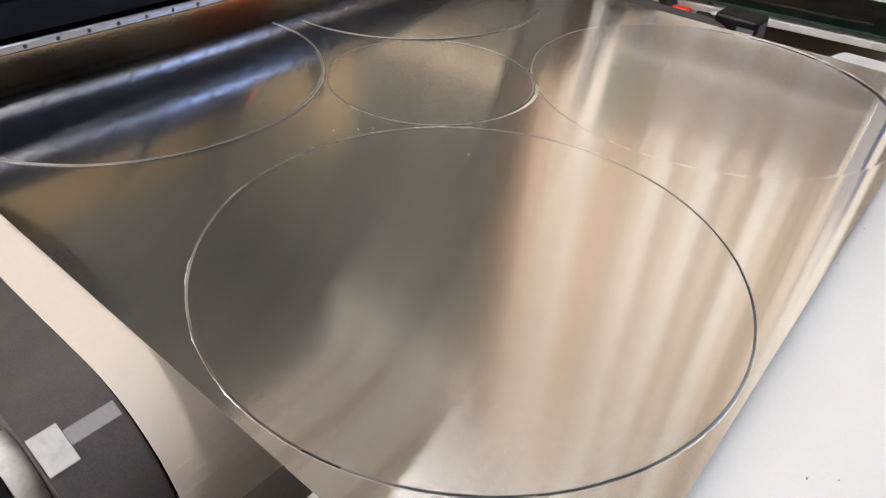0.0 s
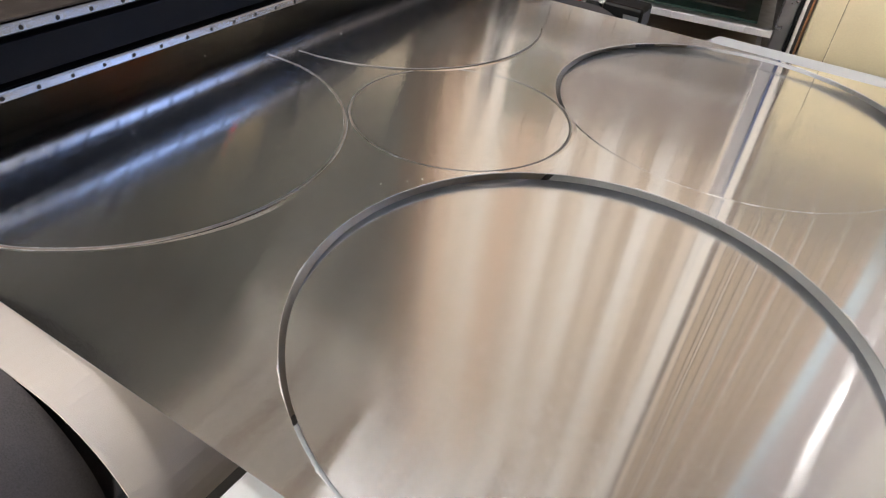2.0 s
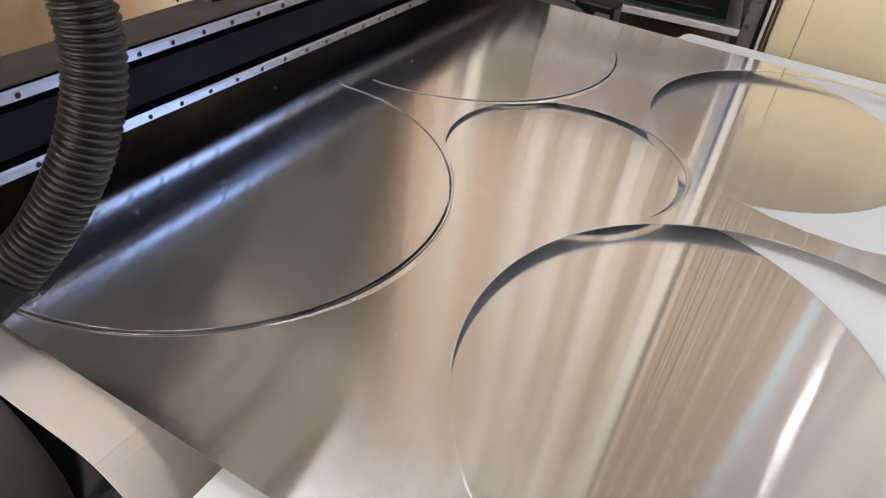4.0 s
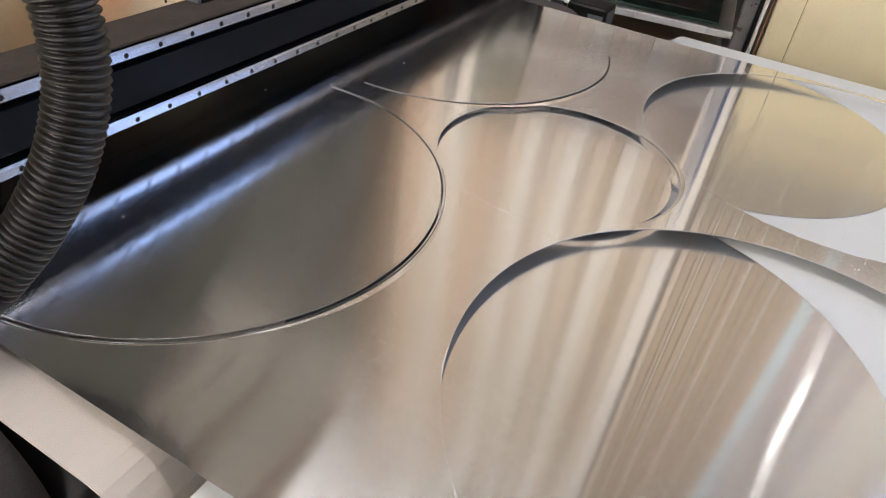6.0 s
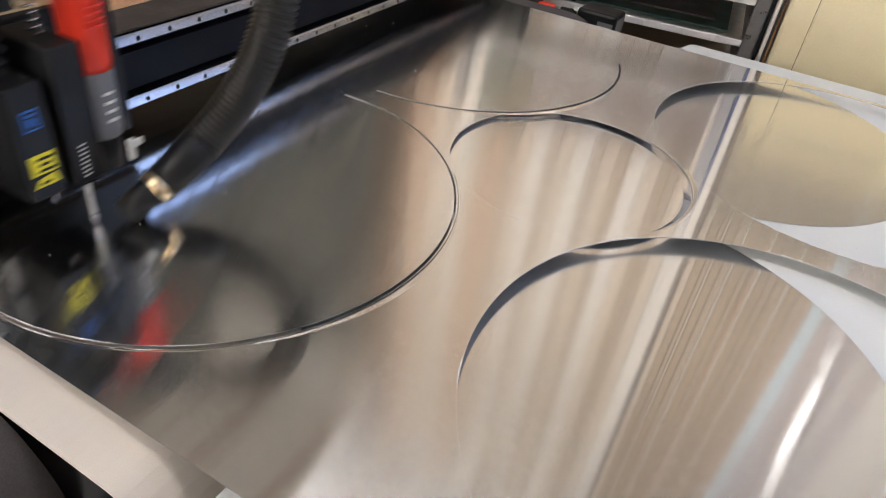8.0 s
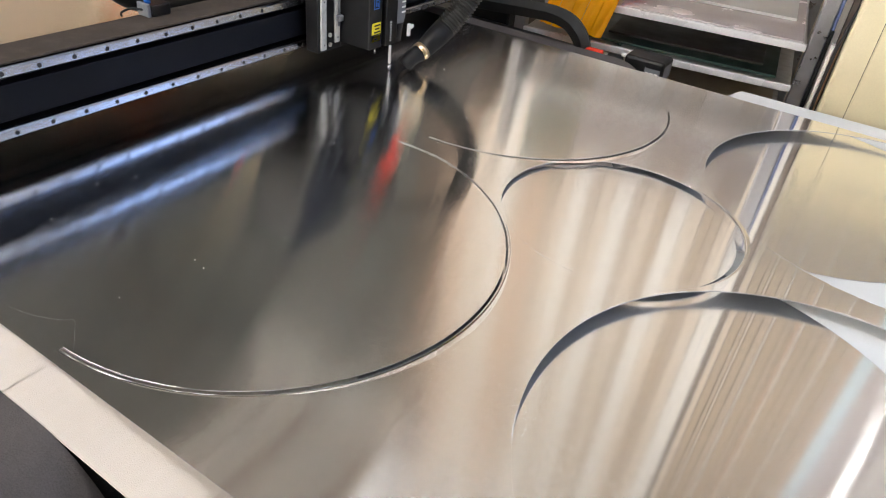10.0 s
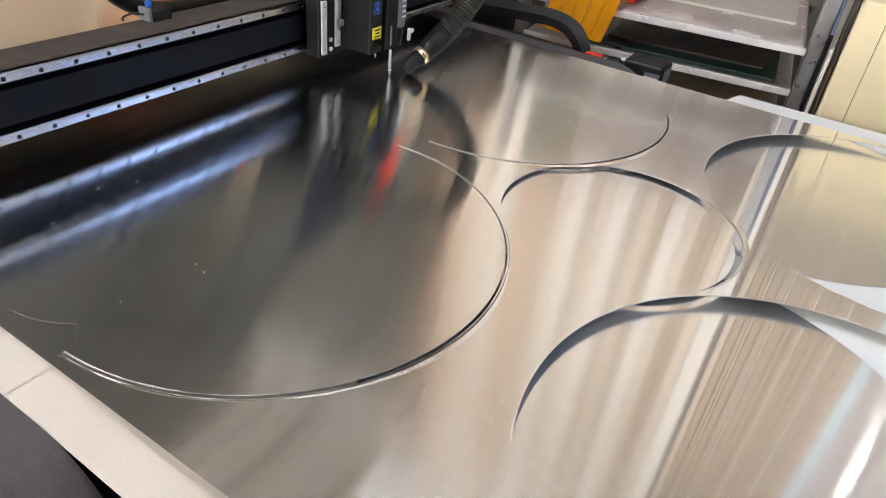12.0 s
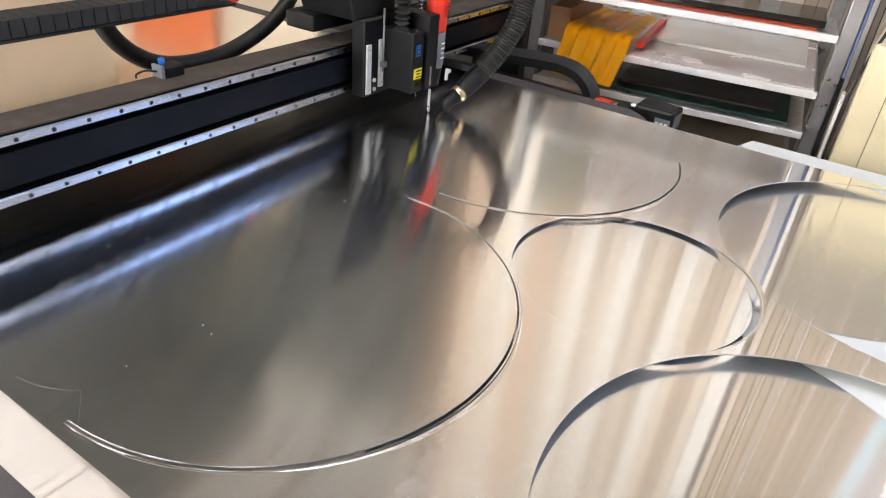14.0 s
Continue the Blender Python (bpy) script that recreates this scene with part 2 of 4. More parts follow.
def box(x0, x1, y0, y1, z0, z1, bevel=0.002, bm=None, seg=2):
    own = bm is None
    bm = bm or bmesh.new()
    made = bmesh.ops.create_cube(bm, size=1)["verts"]
    for v in made:
        v.co = Vector(((x0 + x1) / 2 + v.co.x * (x1 - x0), (y0 + y1) / 2 + v.co.y * (y1 - y0), (z0 + z1) / 2 + v.co.z * (z1 - z0)))
    if bevel:
        edges = list({e for v in made for e in v.link_edges})
        bmesh.ops.bevel(bm, geom=edges, offset=min(bevel, 0.45 * min(x1 - x0, y1 - y0, z1 - z0)), segments=seg, affect="EDGES", profile=0.5)
    return bm


def tube(points, radius, sides=16, bm=None, cap=True, radii=None):
    """A round bar along points."""
    bm = bm or bmesh.new()
    pts = [Vector(p) for p in points]
    rings, ref = [], None
    for i, p in enumerate(pts):
        d = (pts[min(i + 1, len(pts) - 1)] - pts[max(i - 1, 0)]).normalized()
        if ref is None:
            ref = d.orthogonal().normalized()
        ref = (ref - d * ref.dot(d)).normalized()
        other = d.cross(ref)
        r = radii[i] if radii else radius
        rings.append([bm.verts.new(p + (ref * math.cos(k * math.tau / sides) + other * math.sin(k * math.tau / sides)) * r) for k in range(sides)])
    for a, b in zip(rings, rings[1:]):
        for k in range(sides):
            bm.faces.new((a[k], a[(k + 1) % sides], b[(k + 1) % sides], b[k]))
    if cap:
        bm.faces.new(rings[0][::-1])
        bm.faces.new(rings[-1])
    bmesh.ops.recalc_face_normals(bm, faces=bm.faces)
    return bm


def bezier(points, n=40):
    """A smooth line through points (Catmull-Rom)."""
    pts = [Vector(p) for p in points]
    pts = [2 * pts[0] - pts[1]] + pts + [2 * pts[-1] - pts[-2]]
    out = []
    for i in range(1, len(pts) - 2):
        for k in range(n):
            u = k / n
            a, b, c, d = pts[i - 1:i + 3]
            out.append(0.5 * (2 * b + (c - a) * u + (2 * a - 5 * b + 4 * c - d) * u * u + (3 * b - a - 3 * c + d) * u ** 3))
    return out + [pts[-2]]


def even(line, step):
    """The same line in even steps."""
    out, left = [line[0]], step
    for a, b in zip(line, line[1:]):
        d = (b - a).length
        while d > 0 and left <= d:
            out.append(a.lerp(b, left / d))
            left += step
        left -= d
    return out


def prism(outline, y0, y1, bm=None):
    """Outline in x and z, drawn out along y."""
    bm = bm or bmesh.new()
    a = [bm.verts.new((x, y0, z)) for x, z in outline]
    b = [bm.verts.new((x, y1, z)) for x, z in outline]
    n = len(a)
    for i in range(n):
        bm.faces.new((a[i], a[(i + 1) % n], b[(i + 1) % n], b[i]))
    bm.faces.new(a[::-1])
    bm.faces.new(b)
    bmesh.ops.recalc_face_normals(bm, faces=bm.faces)
    return bm


def plate(name, outer, holes, thick):
    """A flat plate with holes, top at z = 0, as mesh data."""
    cu = bpy.data.curves.new(name, "CURVE")
    cu.dimensions, cu.fill_mode, cu.extrude = "2D", "BOTH", thick / 2
    for ring in [outer] + holes:
        sp = cu.splines.new("POLY")
        sp.points.add(len(ring) - 1)
        for p, (x, y) in zip(sp.points, ring):
            p.co = (x, y, 0, 1)
        sp.use_cyclic_u = True
    ob = new(name, cu)
    me = bpy.data.meshes.new_from_object(ob.evaluated_get(bpy.context.evaluated_depsgraph_get()))
    bpy.data.objects.remove(ob)
    bpy.data.curves.remove(cu)
    me.transform(Matrix.Translation((0, 0, -thick / 2)))
    bm = bmesh.new()
    bm.from_mesh(me)
    bmesh.ops.remove_doubles(bm, verts=bm.verts, dist=1e-6)
    bm.to_mesh(me)
    bm.free()
    me.name = name
    me.materials.clear()
    me.materials.append(M_ALU)
    me.materials.append(M_CUT)
    me.materials.append(M_BACK)
    for p in me.polygons:
        p.material_index = 1 if abs(p.normal.z) < 0.5 else 0 if p.center.z > -thick / 2 else 2
        p.use_smooth = False
    return me


def circle(cx, cy, r, n=256, a0=0.0, a1=math.tau):
    return [(cx + r * math.cos(a0 + (a1 - a0) * k / n), cy + r * math.sin(a0 + (a1 - a0) * k / n)) for k in range(n)]


# ---------------------------------------------------------------- room
WINDOW = (1.5, 3.9, 2.6, 5.3)
ROOM = dict(x0=-5.5, x1=4.0, y0=-3.2, y1=3.05, top=5.4)


def build_room():
    r = ROOM
    def wall(name, *b, mat=M_WALL):
        return tagged(mesh_ob(name, box(*b, bevel=0), mat), kind="structure")
    wall("floor", r["x0"], r["x1"], r["y0"], r["y1"], -0.1, 0, mat=M_FLOOR)
    bm = box(-3.9, r["x1"], r["y0"], r["y1"], r["top"], r["top"] + 0.1, bevel=0)
    rng = random.Random(21)
    x = -3.88
    while x < -0.6:
        w = rng.uniform(0.05, 0.22)
        first = len(bm.faces)
        box(x, x + w, r["y0"] + 0.02, r["y1"] - 0.03, r["top"] - 0.012 - 0.004 * rng.random(), r["top"] - 0.002, bevel=0, bm=bm)
        bm.faces.ensure_lookup_table()
        # darker board tones westward put the ceiling's falling light into colour
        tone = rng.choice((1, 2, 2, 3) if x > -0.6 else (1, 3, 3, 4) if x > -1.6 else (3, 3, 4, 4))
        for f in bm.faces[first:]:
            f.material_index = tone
        x += w + rng.uniform(0.004, 0.09)
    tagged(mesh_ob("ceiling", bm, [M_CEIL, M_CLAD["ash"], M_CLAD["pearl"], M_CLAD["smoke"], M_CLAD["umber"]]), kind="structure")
    # west end of the ceiling, its shade put into the wall-toned colour
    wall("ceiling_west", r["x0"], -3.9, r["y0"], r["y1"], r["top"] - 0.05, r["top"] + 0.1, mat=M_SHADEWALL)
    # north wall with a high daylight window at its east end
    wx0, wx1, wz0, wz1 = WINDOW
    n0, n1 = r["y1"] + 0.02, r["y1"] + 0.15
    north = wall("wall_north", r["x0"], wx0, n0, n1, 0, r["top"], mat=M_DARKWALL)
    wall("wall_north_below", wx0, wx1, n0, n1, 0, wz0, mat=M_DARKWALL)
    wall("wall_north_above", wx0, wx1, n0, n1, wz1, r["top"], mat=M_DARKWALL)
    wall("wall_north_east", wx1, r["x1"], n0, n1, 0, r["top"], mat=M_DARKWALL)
    win = tagged(new("window_1"), "white framed high workshop window with daylight outside", "window", kind="structure")
    for k in range(4):
        x = wx0 + 0.03 + (wx1 - wx0 - 0.06) * k / 3
        part("window_frame", box(x - 0.03, x + 0.03, n0 + 0.03, n0 + 0.08, wz0, wz1, 0.004), M_PAPER, win)
    for z in (wz0 + 0.03, (wz0 + wz1) / 2, wz1 - 0.03):
        part("window_rail", box(wx0, wx1, n0 + 0.035, n0 + 0.075, z - 0.03, z + 0.03, 0.004), M_PAPER, win)
    tagged(mesh_ob("backdrop", box(wx0 - 1, wx1 + 1, n1 + 0.6, n1 + 0.62, wz0 - 0.8, wz1 + 1, bevel=0), M_DAY), kind="structure")
    # south wall with an added, unseen wide opening whose glowing backdrop is fill light
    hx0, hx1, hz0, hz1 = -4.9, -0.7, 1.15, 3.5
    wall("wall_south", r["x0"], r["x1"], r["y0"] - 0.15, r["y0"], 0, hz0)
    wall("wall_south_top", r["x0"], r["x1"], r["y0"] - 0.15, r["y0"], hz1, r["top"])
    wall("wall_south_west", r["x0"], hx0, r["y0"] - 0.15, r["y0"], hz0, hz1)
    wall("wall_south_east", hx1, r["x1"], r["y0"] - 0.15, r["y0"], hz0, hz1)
    fill_frame = tagged(new("fill_window"), "added fill window, out of view, that lights rack and walls", "window", kind="structure")
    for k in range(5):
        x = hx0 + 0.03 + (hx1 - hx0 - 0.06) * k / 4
        part("window_frame", box(x - 0.03, x + 0.03, r["y0"] - 0.10, r["y0"] - 0.05, hz0, hz1, 0.004), M_PAPER, fill_frame)
    tagged(mesh_ob("backdrop_fill", box(hx0 - 1, hx1 + 1, r["y0"] - 0.82, r["y0"] - 0.8, hz0 - 0.8, hz1 + 1, bevel=0), M_FILL), kind="structure")
    wall("wall_west_dado", r["x0"], r["x0"] + 0.012, r["y0"], r["y1"] - 0.001, 0, 2.3)
    wall("wall_west_ochre", r["x0"], r["x0"] + 0.011, r["y0"], r["y1"] - 0.001, 2.301, 3.9, mat=M_OCHRE)
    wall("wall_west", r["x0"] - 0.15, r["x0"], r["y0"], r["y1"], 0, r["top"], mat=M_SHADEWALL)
    wall("wall_east", r["x1"], r["x1"] + 0.15, r["y0"], r["y1"], 0, r["top"])
    tagged(mesh_ob("wall_north_dado", box(r["x0"], -2.205, r["y1"], r["y1"] + 0.019, 0, 2.1, bevel=0), M_WALL), kind="structure")
    tagged(mesh_ob("wall_north_ochre", box(r["x0"], -3.5, r["y1"], r["y1"] + 0.018, 2.101, 3.0, bevel=0), M_OCHRE), kind="structure")
    # grey cladding high up on the dim part of the north wall
    x = -3.9
    while x < -2.21:
        w = min(rng.uniform(0.05, 0.2), -2.204 - x)
        mesh_ob("cladding_board", box(x + 0.0015, x + w - 0.0015, r["y1"], r["y1"] + 0.02, 4.6, r["top"] - 0.02, 0.002, seg=1), M_CLAD[rng.choice(("ash", "smoke", "pearl"))], north)
        x += w
    # upright cladding boards on the lit part of the north wall
    for k, (x, tone) in enumerate(BOARDS):
        x1 = BOARDS[k + 1][0] if k + 1 < len(BOARDS) else r["x1"]
        d = 0.014 + 0.002 * (k * 7 % 5)
        spans = ((0.0, wz0), (wz1, r["top"] - 0.002)) if wx0 <= x < wx1 else ((0.0, r["top"] - 0.002),)
        for z0, z1 in spans:
            mesh_ob("cladding_board", box(x + 0.0015, x1 - 0.0015, r["y1"] + 0.02 - d, r["y1"] + 0.02, z0, z1, 0.002, seg=1), M_CLAD[tone], north)


BOARDS = [(-2.2, "brown"), (-2.03, "rust"), (-1.92, "peach"), (-1.78, "cream"), (-1.66, "cream"), (-1.60, "white"), (-1.52, "cream"), (-1.46, "peach"), (-1.38, "peach"), (-1.30, "beige"), (-1.22, "cream"), (-1.14, "white"), (-1.05, "beige"),
          (-0.98, "cream"), (-0.90, "white"), (-0.80, "beige"), (-0.74, "cream"), (-0.66, "tan"), (-0.60, "white"), (-0.51, "cream"), (-0.43, "tan"), (-0.38, "beige"),
          (-0.335, "cream"), (-0.26, "white"), (-0.165, "umber"), (-0.14, "cream"), (-0.10, "tan"), (-0.055, "beige"), (-0.03, "cream"), (-0.015, "tan"), (0.03, "beige"), (0.07, "white"), (0.082, "tan"), (0.135, "beige"), (0.165, "tan"), (0.18, "peach"),
          (0.20, "white"), (0.215, "tan"), (0.26, "beige"), (0.30, "tan"), (0.35, "white"), (0.366, "tan"), (0.42, "beige"), (0.46, "peach"), (0.50, "ice"), (0.57, "lilac"), (0.80, "pearl"), (0.85, "lilac"),
          (0.95, "white"), (1.2, "cream"), (1.5, "white"), (2.1, "cream"), (2.8, "white"), (3.9, "cream")]


def build_added_lamps():
    first = None
    for x, y, z in LAMPS:
        if first is None:
            first = thing("added_lamp", "added white light panel out of view, with a glowing diffuser", "ceiling lamp", "suspended light panels", (x, y, z))
            part("housing", box(-0.62, 0.62, -0.32, 0.32, -0.05, 0, 0.006), M_PAPER, first)
            part("diffuser", box(-0.59, 0.59, -0.29, 0.29, -0.058, -0.051, 0.002), M_PANEL, first, "glowing white diffuser")
            for s in (-1, 1):
                part("suspension_wire", tube([(s * 0.5, 0, 0), (s * 0.5, 0, ROOM["top"] - z)], 0.002, 6), M_STEEL, first)
        else:
            copy_thing(first, pose(x, y, z))


# added panels, unseen and clear of the sheet's reflections; the last brightens the rack
LAMPS = [(-0.75, 0.6, 3.6), (0.7, 0.6, 3.6), (2.15, 0.6, 3.6), (-0.9, -1.3, 3.6)]


def build_wall_lamp():
    t = thing("wall_lamp", "short upright fluorescent batten on the wall", "wall lamp", at=(0.72, ROOM["y1"], 3.12))
    part("housing", box(-0.03, 0.03, -0.05, 0.0, -0.30, 0.30, 0.006), M_PAPER, t)
    part("tube", tube([(0, -0.07, -0.26), (0, -0.07, 0.26)], 0.0065, 12), M_TUBE, t, "glowing fluorescent tube", True)
    for z in (-0.275, 0.275):
        part("socket", box(-0.014, 0.014, -0.085, -0.048, z - 0.014, z + 0.014, 0.003), M_PAPER, t)


# ---------------------------------------------------------------- cutting table
TONGUE = []
BELT_Y = (-0.055, 1.512)
PITCH, PIECES = 0.016, 23


def belt_tongue(flat, radius, droop):
    """x, z and slope of the belt's pieces: a level run from the table, then an arc down."""
    x, z, out = -0.70, -0.0055, []
    for k in range(PIECES):
        s = (k + 0.5) * PITCH - flat
        a = radians(droop) + max(0.0, min(s / radius, 2.6))
        out.append((x + 0.5 * PITCH * math.cos(a), z - 0.5 * PITCH * math.sin(a), math.degrees(a)))
        x, z = x + PITCH * math.cos(a), z - PITCH * math.sin(a)
    return out


def build_cutting_table():
    t = thing("cutting_table", "flatbed cutting table with cream felt conveyor belt", "cutting table")
    y0, y1 = BELT_Y
    part("belt", box(-3.4, -0.7009, y0, y1, Z0 - 0.008, Z0 - 0.004, 0), M_FELT, t, "cream felt conveyor belt")
    part("return_belt", box(-3.4, -0.64, y0, y1, Z0 - 0.288, Z0 - 0.284, 0.0005), M_FELT, t, "cream felt return run")
    # the belt's free end is rigid strips that ride over the roller
    strip = bpy.data.meshes.new("belt_strip")
    bm = box(-PITCH / 2 - 0.0008, PITCH / 2 + 0.0008, y0, y1, -0.0015, 0.0015, 0)
    bm.to_mesh(strip)
    bm.free()
    strip.materials.append(M_FELT)
    for k in range(PIECES):
        ob = new("belt_strip", strip)
        ob.parent = t
        TONGUE.append(ob)
    part("bed", box(-3.35, -0.66, -0.05, 1.505, Z0 - 0.10, Z0 - 0.0085, 0.003), M_SIDE, t)
    part("roller", tube([(-0.635, -0.05, Z0 - 0.144), (-0.635, 1.508, Z0 - 0.144)], 0.1355, 40), M_STEEL, t, smooth=True)
    # side cheeks, rounded at the roller's end
    for y0, y1 in ((-0.145, -0.0555), (1.513, 1.60)):
        out = [(-3.4, -0.0065)]
        for k in range(17):
            a = math.pi / 2 - math.pi / 2 * k / 16
            out.append((-0.62 + 0.1305 * math.cos(a), -0.137 + 0.1305 * math.sin(a)))
        for k in range(1, 17):
            a = -math.pi / 2 * k / 16
            out.append((-0.62 + 0.1305 * math.cos(a), -0.137 + 0.1305 * math.sin(a)))
        out += [(-3.4, -0.2675)]
        part("side_belt", prism([(x, z + Z0) for x, z in out], y0, y1), M_SIDE, t)
    part("roller_shaft", tube([(-0.600, -0.172, Z0 - 0.075), (-0.600, -0.146, Z0 - 0.075)], 0.045, 32), M_STRIP, t, "pale bearing ring", True)
    part("bearing_cap", tube([(-0.600, -0.205, Z0 - 0.075), (-0.600, -0.1725, Z0 - 0.075)], 0.040, 32), M_BLACK, t, "black bearing cap", True)
    part("lower_rail", box(-0.50, -0.40, -0.14, -0.062, Z0 - 0.40, Z0 - 0.33, 0.003), M_BLACK, t)
    for x in (-3.2, -0.9):
        for y in (0.0, 1.45):
            part("leg", box(x, x + 0.12, y, y + 0.12, 0, Z0 - 0.285, 0.005), M_SIDE, t)
    return t


def build_label():
    """Origin on the roller's axis, so that it can ride round with the belt."""
    t = thing("white_label", "small blank white label stuck on the dark side belt", "label")
    part("label_face", box(-0.022, 0.022, -0.015, 0.015, 0.1307, 0.1317, 0.0003), M_STRIP, t)
    part("label_edge", box(-0.012, 0.006, 0.0155, 0.068, 0.1307, 0.1315, 0.0003), M_TAPE, t, "grey tape strip")
    return t


def build_receiving_table():
    t = thing("receiving_table", "white laminate receiving table behind the conveyor", "table")
    bm = bmesh.new()
    low = [bm.verts.new((x, y, Z0 - 0.055)) for x, y in ((-0.330, -0.12), (2.2, -0.12), (2.2, 1.69), (-0.283, 1.652), (-0.330, 1.50))]
    f = bm.faces.new(low)
    top = bmesh.ops.extrude_face_region(bm, geom=[f])
    bmesh.ops.translate(bm, verts=[v for v in top["geom"] if isinstance(v, bmesh.types.BMVert)], vec=(0, 0, 0.0363))
    bmesh.ops.recalc_face_normals(bm, faces=bm.faces)
    bmesh.ops.bevel(bm, geom=bm.edges[:], offset=0.003, segments=2, affect="EDGES", profile=0.5)
    part("tabletop", bm, M_WHITE, t)
    for x in (-0.25, 2.05):
        for y in (-0.06, 1.5):
            part("leg", box(x, x + 0.06, y, y + 0.06, 0, Z0 - 0.05, 0.004), M_GALV, t)
    rng = random.Random(11)
    bm = bmesh.new()
    for k in range(46):
        chip(bm, rng.uniform(-0.05, 1.1), rng.uniform(0.0, 1.4), Z0 - 0.0180, rng.uniform(0.0006, 0.0016), rng)
    for x, y in TABLE_CHIPS:
        chip(bm, x, y, Z0 - 0.0180, 0.0018, rng)
    tagged(part("dark_swarf", bm, M_SWARF_DARK, t, "dark metal crumbs"), kind="stuff")
    return t


TABLE_CHIPS = [(-0.058, 0.737), (-0.062, 0.705), (-0.06, 0.566), (-0.05, 0.86), (0.03, 0.66), (0.045, 0.36), (0.02, 0.34)]


# ---------------------------------------------------------------- the cut sheet
THICK = 0.0015
R, R5 = 0.3596, 0.2037
C1, C2, C3, C4, C5 = (0.1238, 0.3743), (-0.7057, 0.3773), (0.1266, 1.1516), (-0.7037, 1.1533), (-0.2889, 0.7688)


def slot(c, r, a0, a1, n=150):
    """A narrow cut along an arc, widest where the sheet has sprung open."""
    def edge(side, k):
        d = a0 + (a1 - a0) * k / n
        w = 0.0014 + 0.0024 * math.exp(-((d + 35) / 38) ** 2)
        return (c[0] + (r + side * w) * math.cos(radians(d)), c[1] + (r + side * w) * math.sin(radians(d)))
    return [edge(1, k) for k in range(n + 1)] + [edge(-1, k) for k in range(n, -1, -1)]


def build_sheet():
    outer = [(-2.75, 0), (0.4937, 0), (0.4937, 1.523), (-2.75, 1.523)]
    holes = [circle(*C1, R + 0.001), circle(*C3, R + 0.001), circle(*C5, R5 + 0.001), slot(C2, R, -88, 95), slot(C4, R, -90, 25)]
    sheet = new("aluminium_sheet", plate("aluminium_sheet", outer, holes, THICK))
    sheet.location.z = Z0
    tagged(sheet, "rolled bare aluminium sheet with round cuts on the table", "metal sheet")
    discs = []
    for c, r, label in ((C1, R, "large cut aluminium disc lying loose in its hole"), (C3, R, "large cut aluminium disc slipped under the sheet"),
                        (C5, R5, "small cut aluminium disc between the large ones")):
        d = new("aluminium_disc", plate("aluminium_disc", circle(0, 0, r - 0.0022), [], THICK))
        d.location = (c[0], c[1], Z0)
        discs.append(tagged(d, label, "metal disc", "cut aluminium discs"))
    rng = random.Random(3)
    for c, r, a0, a1 in ((C1, R + 0.001, 0, 360), (C3, R + 0.001, 0, 360), (C5, R5 + 0.001, 0, 360), (C2, R + 0.0026, -88, 95), (C4, R + 0.0026, -90, 25)):
        part("cut_burr", burr(c, r, a0, a1, rng, 1, 1.7 if c in (C1, C3) else 1.0), M_BURR, sheet, "bright ragged burr along the cut")
    for d, r in zip(discs, (R, R, R5)):
        part("cut_burr", burr((0, 0), r - 0.0022, 0, 360, rng, -1, 0.35), M_CUT, d, "bright ragged burr along the rim")
    for c in (C2, C4):
        part("cut_burr", burr(c, R - 0.0026, -88 if c is C2 else -90, 95 if c is C2 else 25, rng, -1), M_BURR, sheet, "bright ragged burr along the cut")
    for c, r, mid, span, turn in ((C2, R + 0.0045, -8, 22, (-88, 40)), (C4, R + 0.0045, -32, 24, (-90, 15)), (C5, R5 + 0.002, 25, 24, (-25, 75))):
        part("bent_lip", bent_lip(c, r, mid, span, *turn), M_ALU, sheet, "lip of the sheet bent up along the cut", True)
    # a shallow scratch beside the lower cut
    line = even(bezier(SCRATCH, 12), 0.004)
    bm = tube([(x, y, 0.0) for x, y, z in line], 0.00014, 6)
    part("scratch", bm, M_CUT, sheet, "shallow bright scratch")
    # chips of swarf that lie on the sheet
    bm = bmesh.new()
    spots = [(-0.991, 0.267), (-0.951, 0.167), (-0.717, 0.231), (-0.661, 0.35), (-0.724, 0.117), (-0.817, 0.643), (-0.699, 0.928), (-0.894, 1.138), (-0.968, 0.322),
             (-0.927, 1.074), (-0.259, 0.48), (-0.232, 0.513), (-0.216, 0.533), (-0.213, 0.567), (-0.044, 0.58), (-0.693, 0.225)]
    for c, r in ((C1, R + 0.0035), (C5, R5 + 0.0035), (C2, R + 0.005), (C4, R + 0.005)):
        for k in range(16):
            a = radians(rng.uniform(-95, 110) if c in (C2, C4) else rng.uniform(40, 200))
            q = r + abs(rng.gauss(0, 0.006))
            chip(bm, c[0] + q * math.cos(a), c[1] + q * math.sin(a), 0.0005, 0.0005 + 0.0006 * rng.random(), rng)
    for x, y in spots:
        chip(bm, x, y, 0.001, 0.0017 + 0.0009 * rng.random(), rng)
    tagged(part("swarf", bm, M_LABELW, sheet, "scattered bright metal chips"), kind="stuff")
    return sheet, discs


SCRATCH = [(-0.806, 0.023, 0), (-0.771, 0.031, 0), (-0.738, 0.047, 0), (-0.726, 0.056, 0), (-0.702, 0.041, 0), (-0.679, 0.025, 0)]


